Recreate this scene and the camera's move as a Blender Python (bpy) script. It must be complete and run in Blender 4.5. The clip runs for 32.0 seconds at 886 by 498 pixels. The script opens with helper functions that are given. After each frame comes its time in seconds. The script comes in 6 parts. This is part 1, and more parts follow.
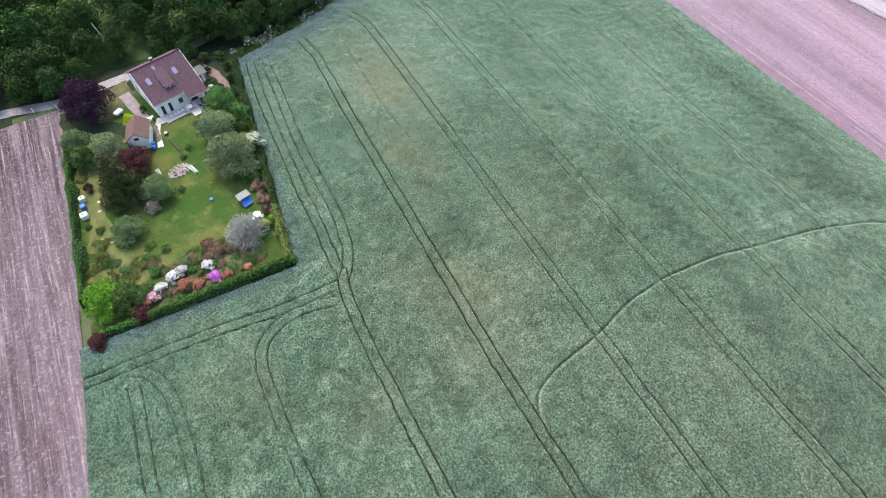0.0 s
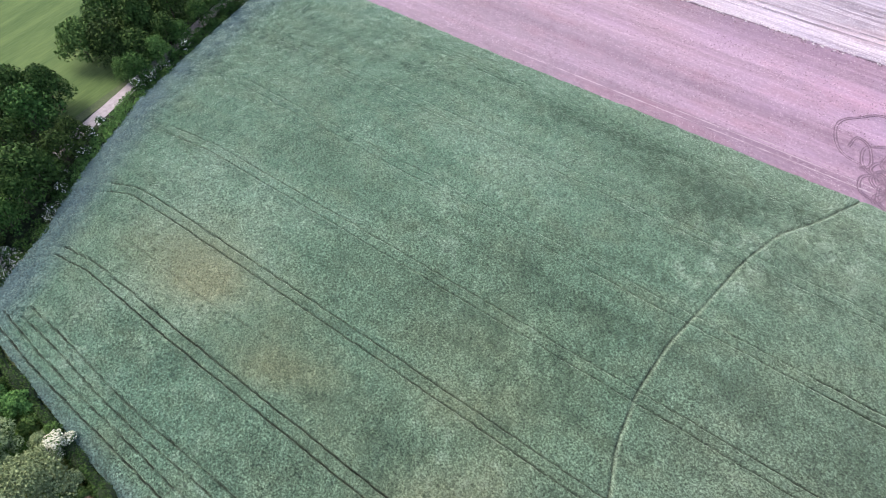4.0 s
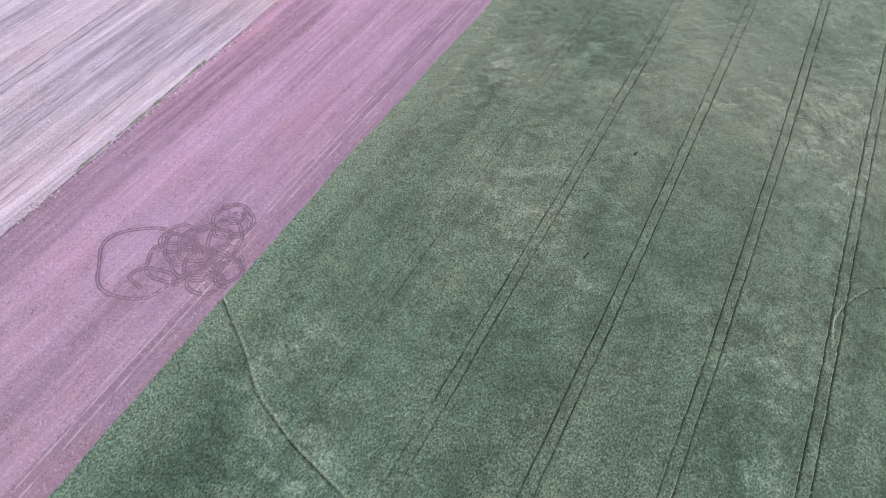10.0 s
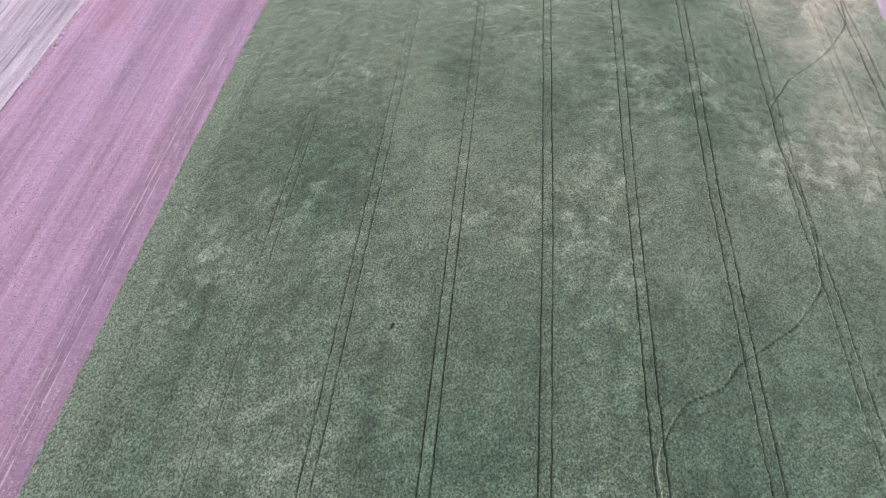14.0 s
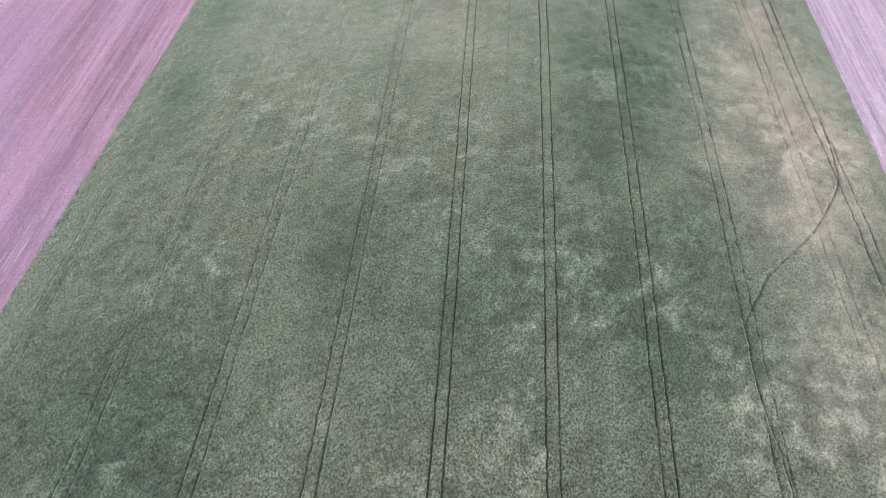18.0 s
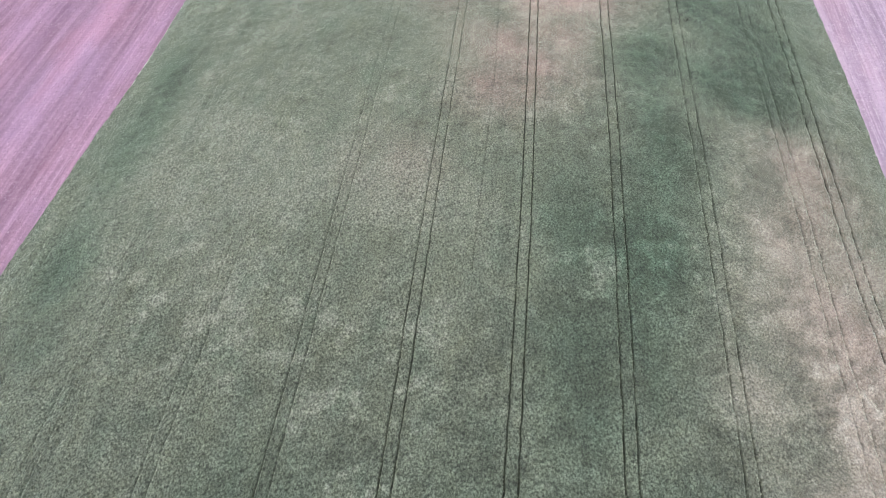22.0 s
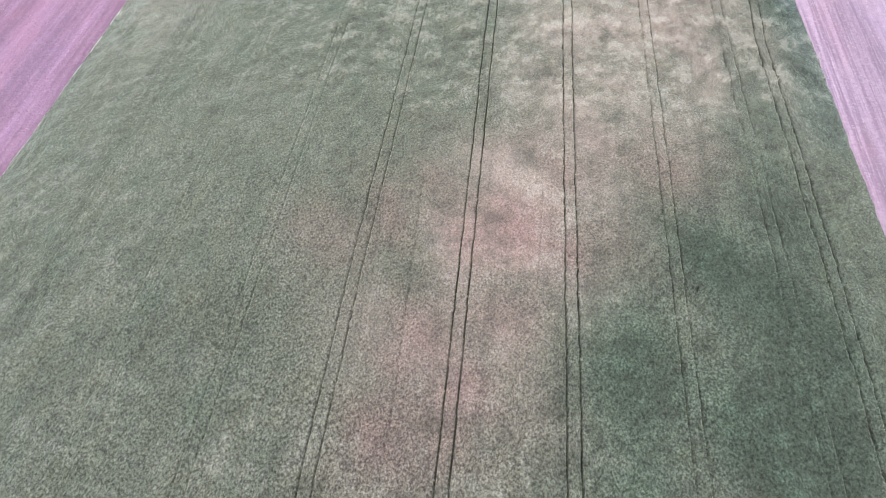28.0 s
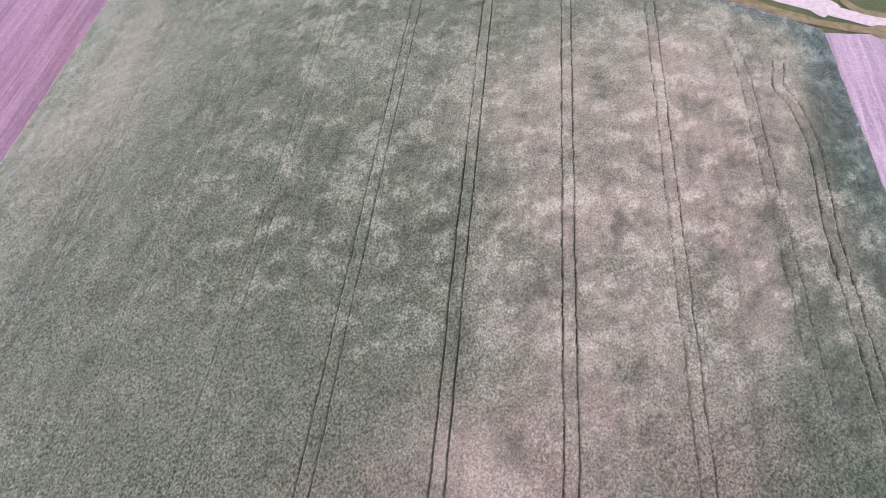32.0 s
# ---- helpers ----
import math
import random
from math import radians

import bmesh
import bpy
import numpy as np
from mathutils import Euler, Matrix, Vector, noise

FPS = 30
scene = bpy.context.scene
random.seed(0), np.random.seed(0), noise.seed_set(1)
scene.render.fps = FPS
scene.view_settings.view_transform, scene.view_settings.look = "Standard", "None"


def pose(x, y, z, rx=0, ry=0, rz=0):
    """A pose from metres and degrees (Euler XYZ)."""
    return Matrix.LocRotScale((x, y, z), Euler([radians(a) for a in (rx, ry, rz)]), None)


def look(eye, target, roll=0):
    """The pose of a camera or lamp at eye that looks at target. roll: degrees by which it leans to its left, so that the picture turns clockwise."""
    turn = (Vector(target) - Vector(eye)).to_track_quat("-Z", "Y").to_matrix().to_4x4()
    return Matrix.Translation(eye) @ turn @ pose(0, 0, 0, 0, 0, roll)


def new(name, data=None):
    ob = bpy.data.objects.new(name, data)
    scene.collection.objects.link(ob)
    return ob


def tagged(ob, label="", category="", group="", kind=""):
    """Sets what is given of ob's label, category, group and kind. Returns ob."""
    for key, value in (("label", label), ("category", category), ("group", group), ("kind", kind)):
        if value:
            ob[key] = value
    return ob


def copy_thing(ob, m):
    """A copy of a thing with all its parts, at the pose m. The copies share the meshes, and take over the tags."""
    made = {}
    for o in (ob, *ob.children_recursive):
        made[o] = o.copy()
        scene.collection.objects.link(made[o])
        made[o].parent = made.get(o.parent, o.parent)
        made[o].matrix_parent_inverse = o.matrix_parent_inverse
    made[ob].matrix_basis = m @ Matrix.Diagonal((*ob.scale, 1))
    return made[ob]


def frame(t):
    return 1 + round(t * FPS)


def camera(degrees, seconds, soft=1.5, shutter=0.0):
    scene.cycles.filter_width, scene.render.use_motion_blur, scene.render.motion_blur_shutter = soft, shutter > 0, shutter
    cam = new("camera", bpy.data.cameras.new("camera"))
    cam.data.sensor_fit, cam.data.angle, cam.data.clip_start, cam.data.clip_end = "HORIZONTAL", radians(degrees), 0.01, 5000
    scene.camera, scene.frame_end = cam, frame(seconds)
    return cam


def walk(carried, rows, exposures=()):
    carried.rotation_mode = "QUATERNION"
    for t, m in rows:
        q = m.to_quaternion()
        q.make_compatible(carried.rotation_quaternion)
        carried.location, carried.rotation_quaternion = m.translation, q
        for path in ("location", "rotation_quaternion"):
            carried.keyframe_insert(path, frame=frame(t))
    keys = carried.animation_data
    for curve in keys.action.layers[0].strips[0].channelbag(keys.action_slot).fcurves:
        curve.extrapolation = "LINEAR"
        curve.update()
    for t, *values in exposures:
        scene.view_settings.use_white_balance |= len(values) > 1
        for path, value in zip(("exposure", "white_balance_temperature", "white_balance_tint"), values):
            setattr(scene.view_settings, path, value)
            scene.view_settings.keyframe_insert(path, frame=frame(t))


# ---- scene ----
cam = camera(72.85, 32.0, soft=1.0)
PATH = [   # seconds, metres, degrees
    (0, 23.76, -69.66, 81.23, 34.88, 0.93, 151.63),
    (0.5, 22.17, -74.25, 81.06, 34.64, 0.83, 150.38),
    (1, 20.33, -78.63, 80.91, 34.44, 0.85, 148.93),
    (1.5, 18.24, -83.00, 80.57, 34.23, 1.00, 146.34),
    (2, 16.23, -87.12, 80.24, 34.11, 0.93, 145.50),
    (2.5, 14.16, -91.21, 80.03, 33.93, 0.82, 144.15),
    (3, 12.11, -95.52, 80.01, 33.64, 0.77, 138.45),
    (3.5, 9.79, -99.75, 79.91, 33.34, 0.78, 130.05),
    (4, 6.92, -103.74, 79.74, 32.97, 0.64, 124.03),
    (4.5, 3.78, -107.46, 79.73, 32.64, 0.43, 116.24),
    (6.5, -11.93, -121.14, 79.03, 32.61, -2.44, 77.20),
    (7, -15.80, -120.90, 78.69, 32.88, -2.63, 70.51),
    (7.5, -19.37, -119.81, 78.53, 33.22, -2.57, 63.84),
    (8, -22.84, -117.81, 78.35, 33.46, -2.39, 56.72),
    (8.5, -25.79, -115.35, 78.46, 33.82, -2.16, 49.31),
    (9, -28.51, -112.36, 78.44, 34.21, -1.92, 42.14),
    (9.5, -30.97, -109.25, 78.65, 34.57, -1.95, 35.48),
    (10, -33.02, -105.69, 79.04, 34.79, -1.99, 29.31),
    (10.5, -34.10, -101.36, 79.54, 34.90, -1.66, 21.90),
    (11, -33.58, -96.43, 80.12, 34.97, -0.78, 15.16),
    (11.5, -32.86, -91.49, 80.50, 34.93, -0.21, 9.43),
    (12, -31.93, -86.36, 80.81, 34.95, -0.07, 7.94),
    (12.5, -30.69, -80.58, 80.97, 34.94, 0.12, 6.56),
    (13, -28.88, -74.25, 81.18, 34.85, 0.35, 5.90),
    (13.5, -26.68, -67.80, 81.28, 34.80, 0.56, 5.98),
    (14, -24.32, -61.32, 81.25, 34.82, 0.76, 6.23),
    (14.5, -21.84, -54.67, 81.06, 34.93, 0.87, 6.26),
    (16.5, -16.44, -29.82, 77.74, 35.80, -0.38, 4.80),
    (17, -14.60, -23.70, 77.34, 36.00, -0.22, 4.79),
    (17.5, -12.95, -17.91, 77.25, 36.01, 0.01, 4.83),
    (18, -11.58, -11.89, 77.16, 35.98, 0.20, 4.92),
    (18.5, -10.59, -5.87, 77.01, 35.91, 0.28, 5.09),
    (19, -9.66, -0.01, 76.95, 35.88, 0.38, 5.38),
    (19.5, -8.66, 6.10, 77.03, 35.68, 0.53, 5.77),
    (20, -7.97, 12.12, 77.04, 35.43, 0.59, 6.04),
    (20.5, -7.15, 18.05, 77.04, 35.23, 0.69, 6.35),
    (21, -6.26, 23.76, 76.96, 35.10, 0.84, 6.63),
    (21.5, -5.29, 29.51, 76.90, 34.93, 0.96, 6.97),
    (22, -4.23, 35.09, 76.83, 34.88, 1.12, 7.16),
    (22.5, -2.91, 40.63, 76.66, 34.94, 1.39, 7.39),
    (23, -1.75, 46.41, 76.58, 34.88, 1.58, 7.59),
    (23.5, -0.34, 52.56, 76.47, 34.71, 1.80, 7.85),
    (24, 0.73, 58.77, 76.37, 34.46, 1.98, 7.92),
    (24.5, 1.77, 64.71, 76.27, 34.32, 2.16, 8.01),
    (25, 2.64, 70.89, 76.04, 34.16, 2.32, 8.03),
    (25.5, 3.45, 77.08, 75.57, 34.06, 2.40, 8.02),
    (27.5, 4.30, 100.32, 72.34, 34.31, 1.83, 7.60),
    (28, 4.11, 106.24, 71.73, 34.41, 1.78, 7.14),
    (28.5, 4.22, 112.09, 71.34, 34.34, 1.78, 7.10),
    (29, 4.40, 118.14, 71.20, 34.14, 1.95, 6.98),
    (29.5, 4.70, 124.42, 71.19, 33.86, 2.22, 6.91),
    (30, 4.97, 130.56, 71.16, 33.69, 2.50, 6.83),
    (30.5, 5.21, 136.84, 70.97, 33.49, 2.79, 6.69),
    (31, 5.39, 143.11, 70.77, 33.26, 2.95, 6.70),
    (31.5, 5.29, 149.62, 70.72, 32.79, 3.09, 6.65),
    (32, 5.13, 156.14, 70.71, 32.26, 3.21, 6.65),
]
walk(cam, [(t, pose(*p)) for t, *p in PATH], exposures=[(0.0, 1.50, 6720, 0), (4.5, 1.48, 6600, 6), (7.0, 1.08, 6560, 9), (10.0, 1.02, 6560, 8), (14.0, 1.02, 6600, 7), (17.0, 1.05, 6640, 8), (20.0, 1.06, 6640, 8), (25.0, 1.13, 6600, 10), (29.0, 1.13, 6600, 15), (32.0, 1.00, 6600, 21)])

# ---- world, sun, exposure ----
SUN_EL, SUN_AZ = radians(58), radians(178)   # azimuth clockwise from +Y
world = bpy.data.worlds.new("sky")
scene.world = world
world.use_nodes = True
wn = world.node_tree.nodes
sky = wn.new("ShaderNodeTexSky")
sky.sky_type, sky.sun_disc = "NISHITA", False
sky.sun_elevation, sky.sun_rotation = SUN_EL, SUN_AZ
sky.dust_density, sky.ozone_density = 4.0, 1.5
world.node_tree.links.new(sky.outputs[0], wn["Background"].inputs[0])
wn["Background"].inputs[1].default_value = 0.15
sun = new("sun", bpy.data.lights.new("sun", "SUN"))
sun.data.energy, sun.data.angle, sun.data.color = 0.8, radians(24), (1.0, 0.95, 0.88)
sun_dir = Vector((math.sin(SUN_AZ) * math.cos(SUN_EL), math.cos(SUN_AZ) * math.cos(SUN_EL), math.sin(SUN_EL)))
sun.matrix_world = look(sun_dir * 300, (0, 0, 0))

GROUND_Z = -0.7      # bare soil; the crop's top lies about z = 0


# ---- materials ----
def material(name, rough=0.85, metal=0.0, spec=0.3):
    m = bpy.data.materials.new(name)
    m.use_nodes = True
    b = m.node_tree.nodes["Principled BSDF"]
    b.inputs["Roughness"].default_value, b.inputs["Metallic"].default_value = rough, metal
    b.inputs["Specular IOR Level"].default_value = spec
    return m, m.node_tree.nodes, m.node_tree.links, b


def tex_noise(n, l, scale, detail=4.0, vector=None, rough=0.55):
    t = n.new("ShaderNodeTexNoise")
    t.inputs["Scale"].default_value, t.inputs["Detail"].default_value, t.inputs["Roughness"].default_value = scale, detail, rough
    if vector is not None:
        l.new(vector, t.inputs["Vector"])
    return t.outputs["Fac"]


def span(n, l, value, a, b, lo=0.0, hi=1.0):
    t = n.new("ShaderNodeMapRange")
    t.inputs["From Min"].default_value, t.inputs["From Max"].default_value = a, b
    t.inputs["To Min"].default_value, t.inputs["To Max"].default_value = lo, hi
    l.new(value, t.inputs["Value"])
    return t.outputs["Result"]


def blend(n, l, fac, a, b, mode="MIX"):
    t = n.new("ShaderNodeMix")
    t.data_type, t.blend_type = "RGBA", mode
    for i, v in ((0, fac), (6, a), (7, b)):
        if isinstance(v, (int, float)):
            t.inputs[i].default_value = v
        elif isinstance(v, tuple):
            t.inputs[i].default_value = (*v, 1.0)
        else:
            l.new(v, t.inputs[i])
    return t.outputs[2]


def place(n, l, scale=(1, 1, 1), source="Object", turn=0.0):
    c, m = n.new("ShaderNodeTexCoord"), n.new("ShaderNodeMapping")
    m.inputs["Scale"].default_value = scale
    m.inputs["Rotation"].default_value = (0, 0, turn)
    l.new(c.outputs[source], m.inputs["Vector"])
    return m.outputs["Vector"]


def bump(n, l, b, height, strength, distance):
    t = n.new("ShaderNodeBump")
    t.inputs["Strength"].default_value, t.inputs["Distance"].default_value = strength, distance
    l.new(height, t.inputs["Height"])
    l.new(t.outputs["Normal"], b.inputs["Normal"])


def attribute(n, name):
    t = n.new("ShaderNodeAttribute")
    t.attribute_name = name
    return t.outputs["Fac"]


def plain(name, dark, light, scale=3.0, rough=0.8, metal=0.0, relief=0.0, stretch=(1, 1, 1), spec=0.3):
    """A surface that varies between two colours at two scales."""
    m, n, l, b = material(name, rough, metal, spec)
    v = place(n, l, stretch)
    f = span(n, l, tex_noise(n, l, scale, 5, v), 0.32, 0.68)
    g = span(n, l, tex_noise(n, l, scale * 9, 3, v), 0.3, 0.7)
    c = blend(n, l, f, dark, light)
    c = blend(n, l, 0.35, c, blend(n, l, g, dark, light))
    l.new(c, b.inputs["Base Color"])
    if relief:
        bump(n, l, b, g, 0.6, relief)
    return m


def leafy(name, dark, light, through_light=0.25):
    """Foliage: every leaf takes its own tone, and the plant as a whole another."""
    m, n, l, b = material(name, 0.78, 0.0, 0.12)
    geo, info = n.new("ShaderNodeNewGeometry"), n.new("ShaderNodeObjectInfo")
    c = blend(n, l, span(n, l, geo.outputs["Random Per Island"], 0, 1, 0.15, 0.88), dark, light)
    t = n.new("ShaderNodeHueSaturation")
    l.new(c, t.inputs["Color"])
    l.new(span(n, l, info.outputs["Random"], 0, 1, 0.7, 1.25), t.inputs["Value"])
    l.new(span(n, l, info.outputs["Random"], 0, 1, 0.485, 0.515), t.inputs["Hue"])
    l.new(t.outputs["Color"], b.inputs["Base Color"])
    b.inputs["Subsurface Weight"].default_value = 0.0
    return m


def crop_material(name, blade):
    """The crop: its canopy, or its standing ears and leaves, each of which has a tone of its own."""
    m, n, l, b = material(name, 0.75, 0.0, 0.2)
    b.inputs["Sheen Roughness"].default_value = 0.28
    b.inputs["Sheen Tint"].default_value = (0.84, 1.0, 0.80, 1)
    v = place(n, l)
    grain = tex_noise(n, l, 4.2, 4, place(n, l, (1.0, 0.85, 1.0), turn=0.35), 0.72)
    drill = tex_noise(n, l, 1.0, 3, place(n, l, (0.30, 0.006, 1.0)))
    tuft = tex_noise(n, l, 0.95, 4, v)
    wind = attribute(n, "wind")
    zone = tex_noise(n, l, 0.022, 3, v)
    ripe = attribute(n, "ripe")
    # dark tone standing for the shaded crevices between stalks
    dark = blend(n, l, ripe, CROP_DARK, RIPE_DARK)
    c = blend(n, l, span(n, l, grain, 0.38, 0.62), dark, blend(n, l, ripe, CROP_LIGHT, RIPE_LIGHT))
    c = blend(n, l, span(n, l, tuft, 0.35, 0.75, 0.0, 0.35), c, blend(n, l, ripe, CROP_MID, RIPE_MID))
    c = blend(n, l, span(n, l, zone, 0.40, 0.62, 0.0, 0.5), c, blend(n, l, ripe, CROP_BLUE, RIPE_MID))
    tinge = tex_noise(n, l, 0.16, 4, place(n, l, (1.3, 0.7, 1.0), turn=0.5))
    c = blend(n, l, span(n, l, tinge, 0.47, 0.68, 0.0, 0.26), c, blend(n, l, span(n, l, grain, 0.34, 0.66), BROWN_DARK, BROWN_LIGHT))
    c = blend(n, l, span(n, l, tinge, 0.30, 0.46, 0.30, 0.0), c, blend(n, l, span(n, l, grain, 0.34, 0.66), TEAL_DARK, TEAL_LIGHT))
    dry = blend(n, l, span(n, l, grain, 0.34, 0.66), blend(n, l, ripe, OLIVE_DARK, DRY_DARK), blend(n, l, ripe, OLIVE_LIGHT, DRY_LIGHT))
    c = blend(n, l, attribute(n, "dry"), c, dry)
    c = blend(n, l, attribute(n, "russet"), c, blend(n, l, span(n, l, grain, 0.34, 0.66), RUSSET_DARK, RUSSET_LIGHT))
    c = blend(n, l, span(n, l, drill, 0.50, 0.70, 0.0, 0.30), c, dark)
    c = blend(n, l, span(n, l, attribute(n, "lush"), 0, 1, 0.0, 0.95), c, blend(n, l, span(n, l, grain, 0.36, 0.64), TEAL_DARK, TEAL_LIGHT))
    c = blend(n, l, attribute(n, "headland"), c, blend(n, l, span(n, l, grain, 0.34, 0.66), HEAD_DARK, HEAD_LIGHT))
    # crests lightened and hollows darkened by colour, on top of the relief
    pale = blend(n, l, attribute(n, "dry"), blend(n, l, ripe, CROP_PALE, RIPE_PALE), blend(n, l, ripe, OLIVE_PALE, DRY_PALE))
    c = blend(n, l, span(n, l, wind, 0.56, 0.98, 0.0, 0.75), c, blend(n, l, span(n, l, grain, 0.40, 0.60, 0.25, 1.0), c, pale))
    c = blend(n, l, span(n, l, wind, 0.10, 0.52, 0.62, 0.0), c, dark)
    if blade:
        geo, t = n.new("ShaderNodeNewGeometry"), n.new("ShaderNodeHueSaturation")
        l.new(c, t.inputs["Color"])
        l.new(span(n, l, geo.outputs["Random Per Island"], 0, 1, 0.70, 1.45), t.inputs["Value"])
        # feet mixed towards the dark tone for shade among the stalks
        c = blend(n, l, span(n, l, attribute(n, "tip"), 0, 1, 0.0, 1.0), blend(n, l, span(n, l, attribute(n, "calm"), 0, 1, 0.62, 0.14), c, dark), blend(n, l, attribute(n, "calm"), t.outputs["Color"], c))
    else:
        c = blend(n, l, 0.16, c, dark)      # shade low between the ears, mixed into the canopy's colour
        c = blend(n, l, attribute(n, "trample"), c, blend(n, l, span(n, l, grain, 0.35, 0.65), STRAW_DARK, STRAW_LIGHT))
        # rut soil taken near black, the shade down in it included
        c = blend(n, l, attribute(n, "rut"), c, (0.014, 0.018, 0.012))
        bump(n, l, b, grain, 0.6, 0.4)
    gloss = n.new("ShaderNodeMath")      # silky awns: fewer of them where the crop is lush and young
    gloss.operation = "MULTIPLY"
    l.new(span(n, l, attribute(n, "lush"), 0, 1, 1.0, 0.60), gloss.inputs[0])
    if blade:
        gloss.inputs[1].default_value = 0.9
    else:
        l.new(span(n, l, attribute(n, "rut"), 0, 0.7, 1.0, 0.0), gloss.inputs[1])
    l.new(gloss.outputs[0], b.inputs["Sheen Weight"])
    fleck = tex_noise(n, l, 3.0, 3, place(n, l, (1.0, 0.8, 1.0), turn=-0.4), 0.75)      # ears and the gaps between them, the gaps darkened in tone
    amount = n.new("ShaderNodeMath")
    amount.operation = "MULTIPLY"
    l.new(span(n, l, ripe, 0.0, 0.8, 0.45 if blade else 0.85, 0.5 if blade else 1.0), amount.inputs[0])
    l.new(span(n, l, attribute(n, "dry"), 0.0, 0.7, 1.0, 0.5), amount.inputs[1])
    c = blend(n, l, amount.outputs[0], c, span(n, l, fleck, 0.38, 0.62, 0.37, 1.30), "MULTIPLY")
    l.new(c, b.inputs["Base Color"])
    return m


BROWN_DARK, BROWN_LIGHT, TEAL_DARK, TEAL_LIGHT = (0.064, 0.070, 0.040), (0.245, 0.262, 0.165), (0.034, 0.064, 0.041), (0.145, 0.226, 0.157)
CROP_DARK, CROP_LIGHT, CROP_MID = (0.017, 0.033, 0.0205), (0.192, 0.298, 0.208), (0.086, 0.146, 0.099)
CROP_PALE, CROP_BLUE = (0.288, 0.372, 0.295), (0.086, 0.162, 0.116)
RIPE_DARK, RIPE_LIGHT, RIPE_MID, RIPE_PALE = (0.040, 0.047, 0.034), (0.263, 0.300, 0.226), (0.153, 0.176, 0.131), (0.385, 0.400, 0.328)
DRY_DARK, DRY_LIGHT, DRY_PALE = (0.225, 0.193, 0.158), (0.530, 0.470, 0.400), (0.600, 0.550, 0.475)
OLIVE_DARK, OLIVE_LIGHT, OLIVE_PALE = (0.062, 0.064, 0.032), (0.205, 0.208, 0.122), (0.260, 0.275, 0.180)
RUSSET_DARK, RUSSET_LIGHT = (0.175, 0.115, 0.102), (0.455, 0.318, 0.286)
HEAD_DARK, HEAD_LIGHT = (0.032, 0.056, 0.064), (0.125, 0.182, 0.200)
STRAW_DARK, STRAW_LIGHT = (0.17, 0.215, 0.145), (0.41, 0.48, 0.35)
CROP, CROP_BLADE = crop_material("cereal_canopy", False), crop_material("cereal_blades", True)


def soil_material(name, dark, mid, light, row=1.0, pale=0.3, other=None, crisp=0.14, south=None):
    """Tilled soil: rows along Y, clods, and pale streaks of straw and dried crust."""
    m, n, l, b = material(name, 0.95, 0.0, 0.1)
    rows = tex_noise(n, l, 1.0, 5, place(n, l, (1.1 * row, 0.035 * row, 1)), 0.6)
    streak = tex_noise(n, l, 1.0, 3, place(n, l, (3.2, 0.12, 1)), 0.6)
    clod = tex_noise(n, l, 2.2, 5, place(n, l), 0.7)
    zone = tex_noise(n, l, 0.045, 3, place(n, l, (1, 0.4, 1)))
    c = blend(n, l, span(n, l, rows, 0.5 - crisp, 0.5 + crisp), dark, mid)
    c = blend(n, l, span(n, l, zone, 0.40, 0.60, 0.0, 0.6), c, other or mid)
    if south is not None:      # the tone is blended greyer towards the south
        axes = n.new("ShaderNodeSeparateXYZ")
        l.new(place(n, l), axes.inputs[0])
        c = blend(n, l, span(n, l, axes.outputs[1], -150, -60, 0.7, 0.0), c, south)
    c = blend(n, l, span(n, l, streak, 0.55, 0.80, 0.0, pale), c, light)
    c = blend(n, l, span(n, l, clod, 0.55, 0.68, 0.0, 0.55), c, light)
    c = blend(n, l, span(n, l, clod, 0.33, 0.44, 0.75, 0.0), c, dark)
    hue = tex_noise(n, l, 0.09, 4, place(n, l, (1, 0.35, 1)), 0.65)
    c = blend(n, l, span(n, l, hue, 0.52, 0.68, 0.0, 0.22), c, (dark[0] * 1.7, dark[1] * 1.25, dark[2] * 1.1))      # rustier earth
    c = blend(n, l, span(n, l, hue, 0.32, 0.48, 0.25, 0.0), c, (mid[0] * 0.92, mid[1] * 0.96, mid[2] * 1.12))
    lane = tex_noise(n, l, 1.0, 3, place(n, l, (0.17, 0.004, 1)), 0.6)      # broad passes of the harrow
    c = blend(n, l, 1.0, c, span(n, l, lane, 0.35, 0.65, 0.82, 1.22), "MULTIPLY")
    l.new(c, b.inputs["Base Color"])
    bump(n, l, b, clod, 1.0, 0.30)
    return m


def lawn_material():
    """Mown grass: deep green, with yellowed and trodden patches and fine blades."""
    m, n, l, b = material("lawn_grass", 0.9, 0.0, 0.1)
    v = place(n, l)
    blade = span(n, l, tex_noise(n, l, 7.0, 4, v, 0.7), 0.32, 0.68)
    c = blend(n, l, blade, (0.019, 0.052, 0.009), (0.062, 0.113, 0.025))
    c = blend(n, l, span(n, l, tex_noise(n, l, 0.13, 4, v, 0.6), 0.46, 0.62, 0.0, 0.66), c, blend(n, l, blade, (0.070, 0.078, 0.019), (0.195, 0.188, 0.064)))
    c = blend(n, l, span(n, l, tex_noise(n, l, 0.55, 4, v, 0.6), 0.57, 0.70, 0.0, 0.35), c, blend(n, l, blade, (0.13, 0.11, 0.045), (0.27, 0.225, 0.11)))
    l.new(c, b.inputs["Base Color"])
    bump(n, l, b, blade, 0.7, 0.08)
    return m


